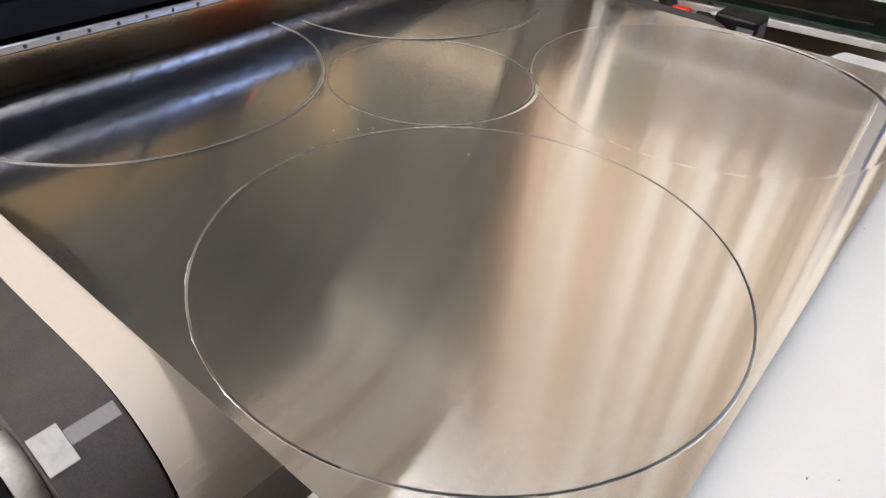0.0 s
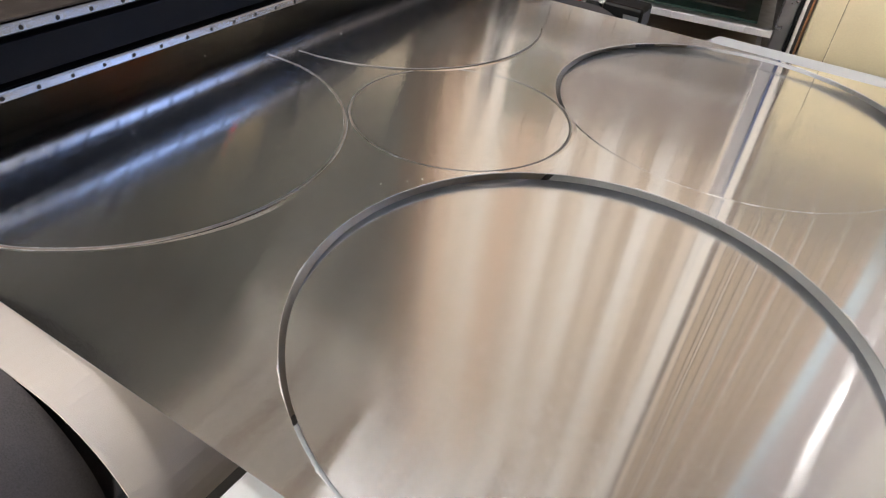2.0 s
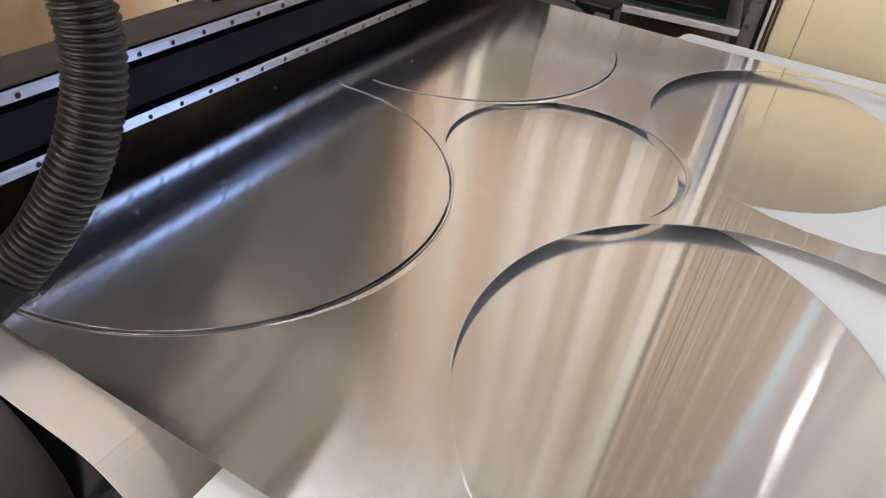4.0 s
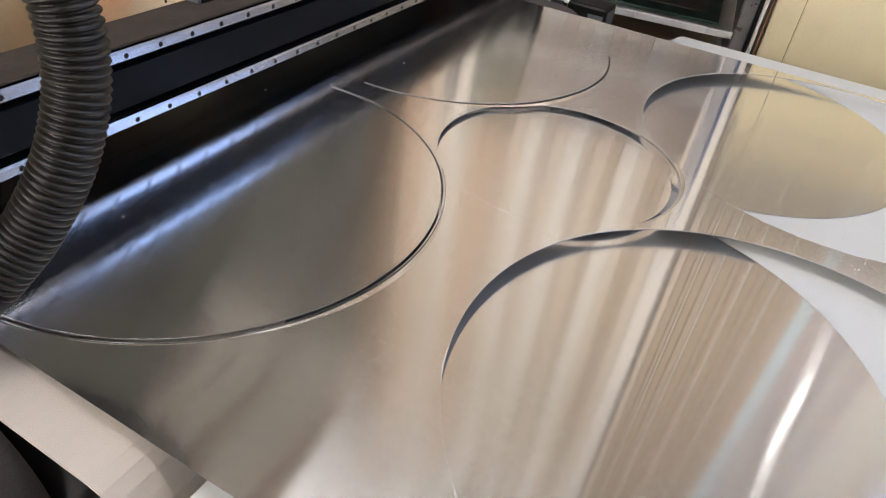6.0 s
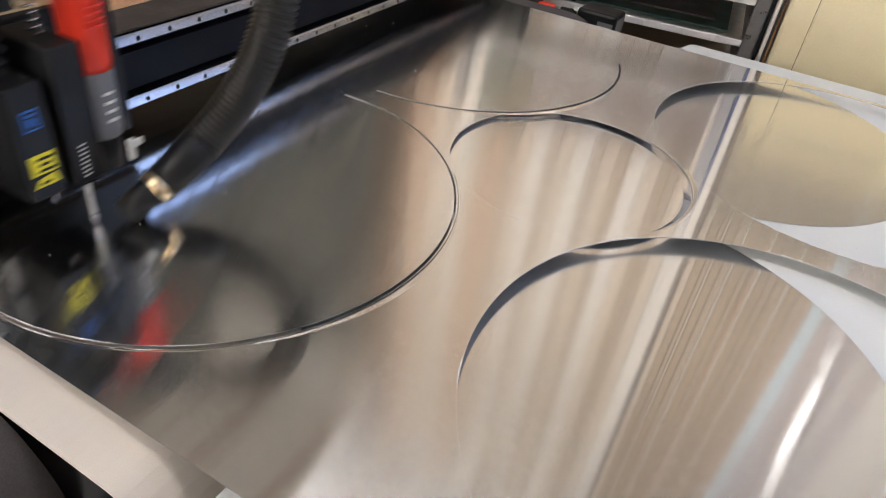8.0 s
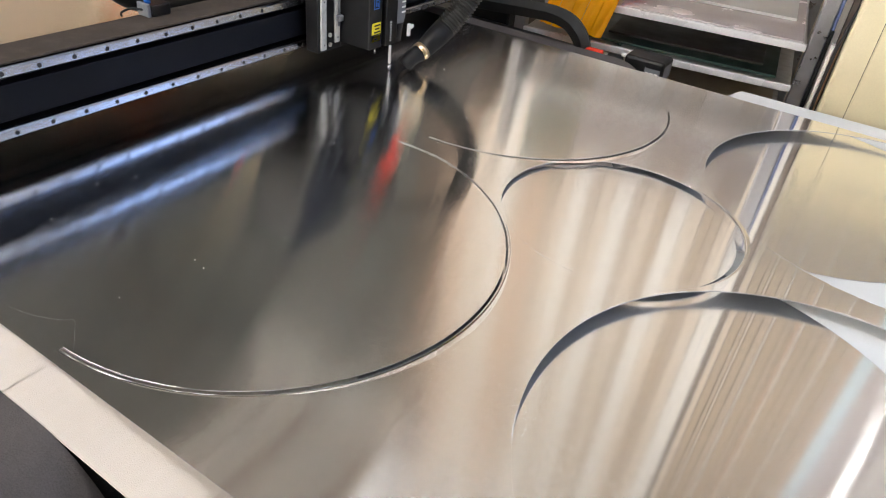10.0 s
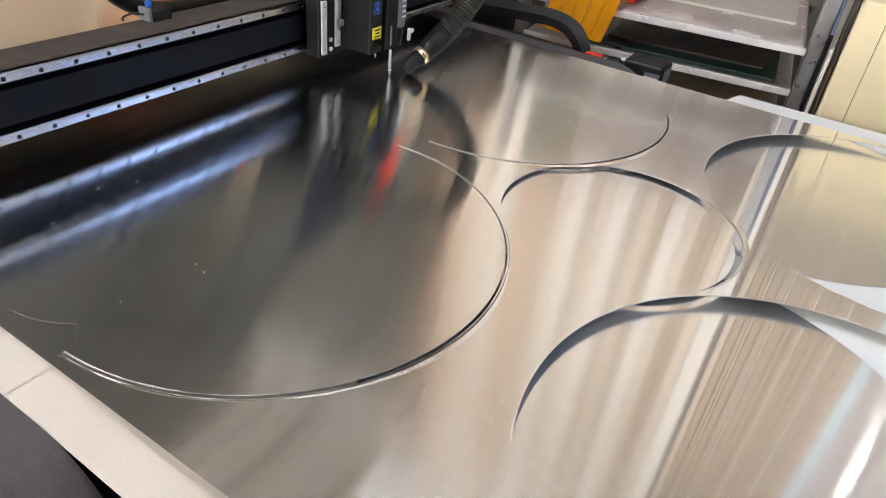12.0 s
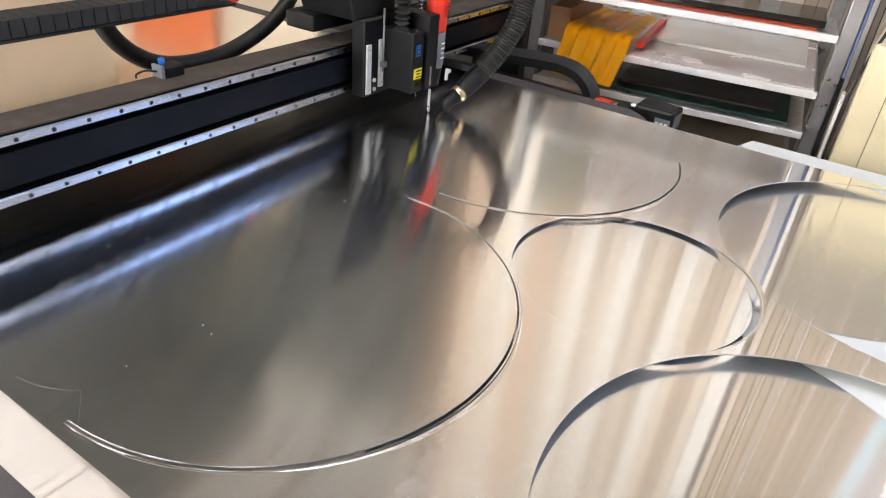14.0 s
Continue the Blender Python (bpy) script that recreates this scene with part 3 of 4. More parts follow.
def bent_lip(c, r, mid, span, a0, a1, n=120):
    """The sheet's edge outside a cut, sprung up most about the angle mid."""
    bm = bmesh.new()
    prev = None
    for k in range(n + 1):
        d = a0 + (a1 - a0) * k / n
        g = math.exp(-((d - mid) / span) ** 2)
        ca, sa = math.cos(radians(d)), math.sin(radians(d))
        row = [bm.verts.new((c[0] + q * ca, c[1] + q * sa, z)) for q, z in ((r, 0.0003 + 0.0011 * g), (r + 0.003 * g + 0.0006, 0.0002 + 0.0008 * g), (r + 0.006 * g + 0.0012, 0.0001 + 0.0003 * g), (r + 0.008 * g + 0.002, 0.00002))]
        low = bm.verts.new((c[0] + r * ca, c[1] + r * sa, -0.0002))
        row.insert(0, low)
        if prev:
            for i in range(4):
                bm.faces.new((prev[i], prev[i + 1], row[i + 1], row[i]))
        prev = row
    bmesh.ops.recalc_face_normals(bm, faces=bm.faces)
    return bm


def burr(c, r, a0, a1, rng, side, size=1.0):
    """A low ragged lip along a cut edge; side +1 lies outside the edge, -1 inside."""
    bm = bmesh.new()
    n = int(abs(a1 - a0) / 360 * math.tau * r / 0.0022)
    prev, h, phase = None, 0.5, rng.uniform(0, 6)
    for k in range(n + 1):
        a = radians(a0 + (a1 - a0) * k / n)
        h = max(0.0, min(1.0, h + rng.uniform(-0.35, 0.35)))
        if h > 0.35 and math.sin(3 * a + phase) + 0.6 * math.sin(7 * a + 2 * phase) < -0.25:
            h *= 0.5
        w, z = size * (0.00015 + 0.0011 * h * h), size * (0.0001 + 0.0009 * h * h * rng.random())
        ca, sa = math.cos(a), math.sin(a)
        row = [bm.verts.new((c[0] + q * ca, c[1] + q * sa, zz)) for q, zz in ((r, -0.0002), (r + side * w * 0.3, z), (r + side * w, 0.00005))]
        if prev:
            for i in range(2):
                bm.faces.new((prev[i], prev[i + 1], row[i + 1], row[i]))
        prev = row
    bmesh.ops.recalc_face_normals(bm, faces=bm.faces)
    return bm


def chip(bm, x, y, z, size, rng):
    v = [bm.verts.new((x + size * rng.uniform(-1, 1), y + size * rng.uniform(-1, 1), z + size * q)) for q in (-0.6, -0.4, 0.5, -0.5)]
    for t in ((0, 1, 2), (0, 2, 3), (1, 3, 2), (0, 3, 1)):
        bm.faces.new([v[i] for i in t])


# ---------------------------------------------------------------- gantry
LOOP = [(-0.25, 0.50, Z0 + 0.40), (-0.24, 0.535, Z0 + 0.27), (-0.24, 0.583, Z0 + 0.185), (-0.24, 0.67, Z0 + 0.130), (-0.24, 0.80, Z0 + 0.117), (-0.24, 0.915, Z0 + 0.138), (-0.24, 1.02, Z0 + 0.185), (-0.24, 1.09, Z0 + 0.26), (-0.24, 1.12, Z0 + 0.40)]


# section of a guide rail: chamfered head over a narrow waist
RAIL = [(-0.012, -0.0075), (-0.0085, -0.0062), (-0.0062, -0.0088), (-0.0028, -0.0088), (0.0, -0.0058), (0.0, 0.0058), (-0.0028, 0.0088), (-0.0062, 0.0088), (-0.0085, 0.0062), (-0.012, 0.0075)]


def build_gantry():
    g = thing("cutter_gantry", "black cutter gantry beam with two steel guide rails across the table", "gantry")
    y0, y1 = -0.32, 1.86
    # x = 0 is the face that carries the rails
    part("beam", box(-0.081, -0.045, y0, y1, Z0 + 0.044, Z0 + 0.1635, 0.003), M_BEAM, g)
    # beam's rear, with unseen depth added to block pale reflections in the gap below
    part("beam_blocker_box", box(-0.235, -0.0812, y0, y1, Z0 + 0.044, Z0 + 0.10, 0.003), M_BEAM, g)
    part("dust_cover", box(-0.083, -0.003, y0, y1, Z0 + 0.1637, Z0 + 0.1675, 0.0012), M_DUST, g, "dust-covered top plate")
    part("face_plate", box(-0.0448, -0.007, y0, y1, Z0 + 0.074, Z0 + 0.132, 0.0015), M_BEAM, g)
    for zc in (0.0551, 0.1521):
        rail = part("guide_rail", prism([(x, Z0 + zc + z) for x, z in RAIL], y0 + 0.01, y1 - 0.01), M_STEEL, g, "ground steel guide rail with bolt holes")
        part("rail_seat", box(-0.0448, -0.0122, y0, y1, Z0 + zc - 0.0075, Z0 + zc + 0.0075, 0.0005), M_BEAM, g)
        bolt = None
        y = 0.2347 - 0.06 * 9
        while y < y1 - 0.03:
            if bolt is None:
                bolt = part("bolt_hole", tube([(-0.001, 0, Z0 + zc), (0.0004, 0, Z0 + zc)], 0.0038, 14), M_HOLE, rail)
                bolt.location.y = y
            else:
                b = new("bolt_hole", bolt.data)
                b.parent = rail
                b.location.y = y
            y += 0.06
    # drag chain behind the beam and the sensor on top
    part("chain_tray", box(-0.215, -0.135, -0.30, 0.80, Z0 + 0.256, Z0 + 0.2605, 0.001), M_BLACK, g)
    link = None
    y = -0.295
    while y < 0.78:
        if link is None:
            link = part("chain_link", box(-0.21, -0.14, 0, 0.0240, Z0 + 0.261, Z0 + 0.292, 0.0015), M_RUBBER, g, "black drag chain link")
            link.location.y = y
        else:
            b = new("chain_link", link.data)
            b.parent = g
            b.location.y = y
        y += 0.025
    part("tray_bracket", box(-0.20, -0.15, -0.25, -0.21, Z0 + 0.165, Z0 + 0.256, 0.003), M_BLACK, g)
    part("orange_plug", box(-0.15, -0.135, 0.79, 0.81, Z0 + 0.262, Z0 + 0.276, 0.003), M_RED, g, "orange plug")
    part("air_line", tube([(-0.145, 0.81, Z0 + 0.268), (-0.14, 1.0, Z0 + 0.272)], 0.003, 8), M_STEEL, g, smooth=True)
    sensor = part("sensor", box(-0.085, -0.050, 0.548, 0.590, Z0 + 0.1677, Z0 + 0.190, 0.003), M_BLACK, g, "black sensor with blue knob")
    part("sensor_plate", box(-0.083, -0.052, 0.540, 0.5475, Z0 + 0.168, Z0 + 0.193, 0.002), M_GREYPL, sensor)
    part("knob", tube([(-0.068, 0.553, Z0 + 0.1905), (-0.068, 0.553, Z0 + 0.201), (-0.068, 0.553, Z0 + 0.205)], 0.007, 16, radii=[0.006, 0.0065, 0.003]), M_BLUE, sensor, "blue knob", True)
    part("sensor_cable", tube(bezier([(-0.068, 0.541, Z0 + 0.180), (-0.075, 0.522, Z0 + 0.184), (-0.088, 0.510, Z0 + 0.176), (-0.093, 0.512, Z0 + 0.168)], 10), 0.002, 8), M_RUBBER, sensor, smooth=True)
    part("cable_loop", tube(even(bezier(LOOP, 20), 0.004), 0.019, 16), M_HOSE, g, "looped black cable sleeve", True)
    for y in (y0 - 0.06, y1):
        part("end_upright", box(-0.16, 0.03, y, y + 0.06, Z0 - 0.30, Z0 + 0.22, 0.008), M_BLACK, g)
    return g


def build_head(g):
    """Cutting head on its carriage; x from the rail face, y from the head's own origin."""
    h = thing("cutting_head", "black cutting head carriage with tool modules and red oscillating tool", "cutting head")
    def p(name, bm, mat, label="", parent=None, smooth=False):
        bm.transform(Matrix.Translation((0, 0, Z0)))
        return part(name, bm, mat, parent or h, label, smooth)
    p("carriage_plate", box(0.012, 0.03, -0.085, 0.18, 0.035, 0.235, 0.003), M_BLACK)
    br = p("side_bracket", box(0.012, 0.05, -0.122, -0.043, 0.045, 0.224, 0.003), M_BLACK)
    p("bracket_cap", box(-0.05, 0.05, -0.125, -0.040, 0.2243, 0.228, 0.001), M_DUST)
    bm = box(-0.12, 0.045, -0.15, 0.0, 0.229, 0.46, 0.006)
    for v in bm.verts:
        if v.co.y < -0.07:
            v.co.y -= 0.35 * max(0, v.co.z - 0.25)
    p("upper_cover", bm, M_BLACK)
    p("cable_carrier", box(-0.14, -0.0505, -0.185, -0.03, 0.19, 0.2288, 0.006), M_BLACK, "black cable carrier")
    for y, z0, z1 in ((-0.108, 0.052, 0.172), (-0.062, 0.062, 0.178)):
        strip = p("bearing_strip", box(0.0505, 0.056, y - 0.0085, y + 0.0085, z0, z1, 0.0015), M_STRIP, "pale plastic bearing strip", br)
        for z in (z0 + 0.012, z1 - 0.012):
            p("strip_screw", tube([(0.0562, y, z), (0.0570, y, z)], 0.0022, 10), M_GREYPL, "", br)
    for y, z in ((-0.084, 0.060), (-0.084, 0.082)):
        p("bracket_bolt", tube([(0.0502, y, z), (0.0540, y, z)], 0.005, 14), M_STRIP, "pale bolt head", br)
    p("rod_clamp", box(0.056, 0.068, -0.069, -0.055, 0.112, 0.126, 0.002), M_GREYPL, "grey rod clamp", br)
    m1 = p("tool_module", box(0.045, 0.14, -0.052, -0.006, 0.06, 0.205, 0.003), M_BLACK)
    p("blue_label", box(0.1402, 0.1410, -0.0385, -0.0195, 0.150, 0.176, 0.0003), M_BLUE, "blue square label", m1)
    p("label_plate", box(0.1411, 0.1414, -0.0365, -0.0215, 0.1525, 0.1735, 0.0001), M_BLACK, "", m1)
    for k, (y0, y1, z0, z1) in enumerate(((-0.034, -0.024, 0.168, 0.171), (-0.034, -0.029, 0.157, 0.166), (-0.027, -0.024, 0.155, 0.164))):
        p("label_mark", box(0.1415, 0.1418, y0, y1, z0, z1, 0), M_BLUE, "", m1)
    p("yellow_label", box(0.1402, 0.1410, -0.0440, -0.0120, 0.094, 0.120, 0.0003), M_YELLOW, "yellow warning label", m1)
    for k in range(3):
        p("label_bar", box(0.1411, 0.1414, -0.036 + 0.003 * (k % 2), -0.014 - 0.004 * (k % 2), 0.112 - 0.0075 * k, 0.1155 - 0.0075 * k, 0), M_BLACK, "", m1)
    bm = bmesh.new()
    tri = [bm.verts.new(c) for c in ((0.1411, -0.044, 0.078), (0.1411, -0.012, 0.078), (0.1411, -0.016, 0.092), (0.1411, -0.038, 0.089))]
    bm.faces.new(tri)
    bmesh.ops.solidify(bm, geom=bm.faces[:], thickness=0.0006)
    p("yellow_mark", bm, M_YELLOW, "torn yellow warning mark", m1)
    p("label_bar", box(0.1414, 0.1417, -0.036, -0.024, 0.081, 0.0845, 0), M_BLACK, "", m1)
    p("module_pin", tube([(0.132, -0.020, 0.044), (0.132, -0.020, 0.0605)], 0.0018, 8), M_STEEL, "steel pin", m1, True)
    for y in (-0.044, -0.012):
        p("module_screw", tube([(0.12, y, 0.2052), (0.12, y, 0.208)], 0.0024, 10), M_STEEL, "", m1)
    p("rod", tube([(0.06, -0.062, 0.10), (0.06, -0.062, 0.25)], 0.0025, 8), M_GREYPL, smooth=True)
    rings = []
    rad = []
    for k in range(49):
        z = 0.205 + 0.075 * k / 48
        rings.append((0.088, -0.028, z))
        rad.append(0.0145 + 0.0045 * math.cos(k / 48 * 6 * math.tau))
    p("bellows", tube(rings, 0.016, 20, radii=rad), M_RUBBER, "ribbed rubber bellows", smooth=True)
    p("bellows_bracket", box(0.03, 0.13, -0.05, -0.005, 0.28, 0.30, 0.003), M_BLACK)
    m2 = p("plate_module", box(0.05, 0.145, 0.004, 0.047, 0.06, 0.238, 0.003), M_BLACK)
    for k in range(8):
        p("scale_mark", box(0.1452, 0.1457, 0.018, 0.024, 0.070 + 0.006 * k, 0.0722 + 0.006 * k, 0), M_LABELW, "", m2)
    p("coil_spring", tube([(0.10 + 0.006 * math.cos(k * 0.9), 0.026 + 0.006 * math.sin(k * 0.9), 0.24 + 0.0012 * k) for k in range(90)], 0.0016, 6), M_STEEL, smooth=True)
    p("knife_rod", tube([(0.152, 0.012, 0.020), (0.152, 0.012, 0.062)], 0.0032, 10), M_STRIP, "pale knife rod", smooth=True)
    p("knife_tip", tube([(0.152, 0.012, 0.001), (0.152, 0.012, 0.017)], 0.005, 10, radii=[0.002, 0.006]), M_STEEL, smooth=True)
    tool = p("oscillating_tool", tube([(0.118, 0.072, z) for z in (0.055, 0.095, 0.10)], 0.02, 24, radii=[0.017, 0.021, 0.022]), M_BLACK, smooth=True)
    p("grey_collar", tube([(0.118, 0.072, z) for z in (0.1005, 0.11, 0.186, 0.190)], 0.024, 28, radii=[0.022, 0.024, 0.0255, 0.025]), M_GREYPL, "grey tool collar", tool, True)
    p("red_body", tube([(0.118, 0.072, z) for z in (0.1905, 0.20, 0.285, 0.30)], 0.026, 28, radii=[0.025, 0.026, 0.027, 0.026]), M_RED, "red tool body", tool, True)
    p("tool_cap", tube([(0.118, 0.072, z) for z in (0.3005, 0.31, 0.40, 0.41)], 0.026, 28, radii=[0.026, 0.028, 0.028, 0.022]), M_BLACK, "black tool cap", tool, True)
    for k in range(5):
        p("grip_rib", box(0.140, 0.1465, 0.062 + 0.001 * k, 0.084 + 0.001 * k, 0.245 + 0.008 * k, 0.2485 + 0.008 * k, 0.001), M_RED, "", tool)
    for k in range(4):
        p("lettering_bar", box(0.1415, 0.1431, 0.066, 0.080, 0.125 + 0.012 * k, 0.129 + 0.012 * k, 0.0005), M_LABELW, "", tool)
    clip = p("white_clip", box(0.150, 0.156, 0.078, 0.088, 0.070, 0.100, 0.002), M_LABELW, "white cable clip")
    p("clip_arm", box(0.1505, 0.1555, 0.0882, 0.101, 0.086, 0.096, 0.002), M_LABELW, "", clip)
    # suction nozzle and hose
    n = p("nozzle", tube([(0.17, 0.05, 0.012), (0.182, 0.062, 0.03), (0.195, 0.078, 0.043)], 0.02, 20, radii=[0.020, 0.018, 0.021]), M_BLACK, smooth=True)
    p("brass_ring", tube([(0.194, 0.074, 0.0415), (0.197, 0.086, 0.0475)], 0.0225, 24), M_BRASS, "bright brass hose ring", n, True)
    p("cuff", tube([(0.197, 0.086, 0.0475), (0.206, 0.125, 0.072), (0.213, 0.150, 0.090)], 0.024, 24, radii=[0.0225, 0.0265, 0.0275]), M_BLACK, "", n, True)
    line = bezier([(0.213, 0.150, 0.090), (0.236, 0.190, 0.140), (0.258, 0.228, 0.212), (0.264, 0.252, 0.285), (0.258, 0.256, 0.355), (0.232, 0.245, 0.418), (0.16, 0.215, 0.465), (0.06, 0.16, 0.478), (-0.06, 0.08, 0.47), (-0.10, 0.02, 0.44)], 44)
    line = even(line, 0.0013)
    rad = [0.0258 + 0.0026 * (1 - 2 * abs(math.sin(i * math.pi / 6)) ** 3) for i in range(len(line))]
    p("hose", tube(line, 0.026, 24, radii=rad), M_HOSE, "ribbed black suction hose", None, True)
    h.parent = g
    return h


# ---------------------------------------------------------------- behind the table
def build_rack():
    t = thing("sheet_rack", "galvanised steel rack with sheet shelves behind the table", "rack")
    for x in (-1.175, -0.195):
        for y in (2.10, 2.85):
            part("upright", box(x, x + 0.045, y, y + 0.045, 0, Z0 + (0.62 if x < -1 else 0.75), 0.004), M_UPRIGHT if x > -1 else M_TAPE, t)
    part("blue_edge", box(-0.149, -0.140, 2.095, 2.14, Z0 + 0.06, Z0 + 0.75, 0.002), M_BLUEEDGE, t, "blue upright edge")
    # black strip stands in for the shaded gap beside the upright
    part("dark_gap_strip", box(-0.149, -0.138, 2.09, 2.15, 0, Z0 + 0.059, 0.002), M_BLACK, t, "black strip for the dark gap beside the upright")
    for z in (-0.30, -0.134, 0.0, 0.174, 0.34):
        s = part("shelf", box(-1.12, -0.2, 2.085, 2.84 if z < 0.1 else 2.40, Z0 + z - 0.012, Z0 + z + 0.008, 0.003), M_GALV, t)
        part("front_lip", box(-1.125, -0.198, 2.068, 2.084, Z0 + z - 0.013, Z0 + z + 0.010, 0.003), M_SHELF, s, "bright steel front lip")
    return t


def build_rack_stock():
    made = []
    def slab(name, label, cat, b, mat):
        made.append(tagged(mesh_ob(name, box(*b, bevel=0.001), mat), label, cat))
    slab("steel_sheet", "shiny steel sheet lying on the rack shelf", "metal sheet", (-0.80, -0.21, 2.09, 2.8, Z0 + 0.0085, Z0 + 0.012), M_SHEETMETAL)
    slab("white_board", "white laminate board lying on the rack shelf", "board", (-0.78, -0.24, 2.35, 2.8, Z0 + 0.0125, Z0 + 0.022), M_GLOSSWHITE)
    slab("green_board", "dark green board on the rack shelf", "board", (-0.9, -0.25, 2.12, 2.8, Z0 - 0.1255, Z0 - 0.117), M_GREEN)
    slab("dark_sheet", "dark sheet stock on the rack shelf", "sheet", (-0.84, -0.3, 2.2, 2.8, Z0 - 0.1165, Z0 - 0.109), M_DARKSTOCK)
    slab("cardboard_sheet", "pale tan cardboard sheet on the lower rack shelf", "cardboard", (-1.1, -0.22, 2.10, 2.8, Z0 - 0.2915, Z0 - 0.284), M_TAN)
    slab("red_sheet", "thin red sheet on the rack shelf", "sheet", (-1.02, -0.26, 2.10, 2.39, Z0 + 0.1825, Z0 + 0.187), M_REDSHEET)
    slab("black_sheet", "glossy black plastic sheet on the rack shelf", "sheet", (-1.0, -0.24, 2.13, 2.39, Z0 + 0.1875, Z0 + 0.209), M_GLOSSBLACK)
    slab("cardboard_box", "brown cardboard box on the rack shelf", "box", (-1.11, -1.035, 2.12, 2.6, Z0 + 0.0085, Z0 + 0.12), M_BROWN)
    # two added boards out of view; their dark tones stand for the rack's dim interior
    slab("added_board", "added dark olive board for the rack's mirrored dark interior", "board", (-1.06, -0.86, 2.10, 2.112, Z0 + 0.3485, Z0 + 0.66), M_OLIVE)
    slab("added_board", "added mauve brown board for the rack's mirrored dark interior", "board", (-0.855, -0.21, 2.10, 2.112, Z0 + 0.3485, Z0 + 0.60), M_MAUVE)
    slab("red_strip", "narrow red strip beside the orange film", "strip", (-0.795, -0.77, 2.15, 2.6, Z0 + 0.0225, Z0 + 0.045), M_RED)
    return made


def build_film():
    t = thing("orange_film", "glossy orange vinyl film strips hanging over the rack shelf", "film")
    cols = 41
    for k in range(5):
        bm = bmesh.new()
        rows = []
        prof = bezier([(2.55, 0.055), (2.22, 0.066), (2.10, 0.070), (2.058, 0.056), (2.030, 0.018), (1.996, -0.025), (1.962, -0.066)], 10)
        for j, v in enumerate(prof):
            u = j / (len(prof) - 1)
            row = []
            for i in range(9):
                q = (k * 8 + i) / (cols - 1)
                fold = 0.004 * math.sin(q * 17 + 2 * u) + 0.003 * math.sin(q * 41 + 5 * u)
                narrow = 1 - 0.12 * max(0, u - 0.5)
                row.append(bm.verts.new((-0.915 + (q - 0.5) * 0.23 * narrow + 0.0005 * (k - 2) - 0.03 * max(0, u - 0.6), v.x + fold * u, v.y + Z0 + fold * (1 - u) - (0.012 * q + 0.004 * (k % 2)) * u)))
            rows.append(row)
        for a, b in zip(rows, rows[1:]):
            for i in range(8):
                bm.faces.new((a[i], a[i + 1], b[i + 1], b[i]))
        bmesh.ops.solidify(bm, geom=bm.faces[:], thickness=0.0012)
        part("film_strip", bm, M_ORANGE, t, "", True)
    return t


def build_cabinet():
    t = thing("control_cabinet", "cream painted sheet metal control cabinet behind the table", "cabinet")
    part("body", box(-0.102, 1.35, 1.86, 2.9, 0, Z0 + 0.235, 0.012), M_CREAM, t)
    part("door", box(-0.030, 1.30, 1.851, 1.8598, 0.08, Z0 + 0.185, 0.004), M_CREAM, t)
    part("door_gap", box(-0.0315, 1.3015, 1.8588, 1.8597, 0.0785, Z0 + 0.1865, 0.0003), M_DARKSTOCK, t)
    b = thing("desk_device", "grey plastic device with a black cable on the cabinet", "device")
    part("device_body", box(0.0, 0.30, 1.95, 2.2, Z0 + 0.2355, Z0 + 0.28, 0.006), M_GREYPL, b)
    part("cable", tube(bezier([(0.0, 2.0, Z0 + 0.26), (-0.06, 1.93, Z0 + 0.33), (-0.09, 1.9, Z0 + 0.25), (-0.113, 1.86, Z0 + 0.10), (-0.115, 1.86, Z0 - 0.2)], 10), 0.004, 8), M_RUBBER, b, smooth=True)


def build_orange_panel():
    t = thing("display_board", "orange painted board standing against the far wall", "board")
    part("panel_face", box(-5.0, -4.05, 2.95, 3.0, 0.0, Z0 + 1.0, 0.01), M_ORANGEPAINT, t)
    part("panel_foot", box(-5.05, -4.0, 2.85, 2.949, 0.0, 0.05, 0.005), M_BLACK, t)


def build_cupboard():
    t = thing("tool_cupboard", "dark steel tool cupboard standing beside the rack", "cupboard")
    part("cupboard_body", box(-2.6, -1.48, 2.46, 3.0, 0.0, Z0 + 0.72, 0.006), M_DARKSTOCK, t)
    for x0, x1 in ((-2.58, -2.045), (-2.035, -1.50)):
        d = part("cupboard_door", box(x0, x1, 2.448, 2.4595, 0.06, Z0 + 0.70, 0.003), M_DARKSTOCK, t)
        part("door_knob", tube([(x0 + 0.48 if x0 < -2 else x0 + 0.06, 2.43, Z0), (x0 + 0.48 if x0 < -2 else x0 + 0.06, 2.4475, Z0)], 0.012, 12), M_GALV, d, "steel knob", True)
    tagged(mesh_ob("orange_tube", tube([(-1.36, 2.36, 0.0), (-1.36, 2.36, Z0 + 0.02)], 0.022, 16), M_ORANGEPAINT, smooth=True), "orange cardboard tube standing by the dark cupboard", "tube")


def build_reflection_board():
    t = thing("reflection_board", "added cream board with a grey upper band for the disc's reflection", "board")
    y = ROOM["y1"]
    # added, unseen: draws out the cabinet's mirrored cream and its fade to grey
    part("board_face", box(-0.12, 1.7, y - 0.03, y - 0.004, 0.95, 1.74, 0.003), M_CREAM, t)
    part("board_trim", box(-0.14, 1.72, y - 0.034, y - 0.004, 1.742, 2.16, 0.003), M_GREYBOARD, t, "grey upper band")


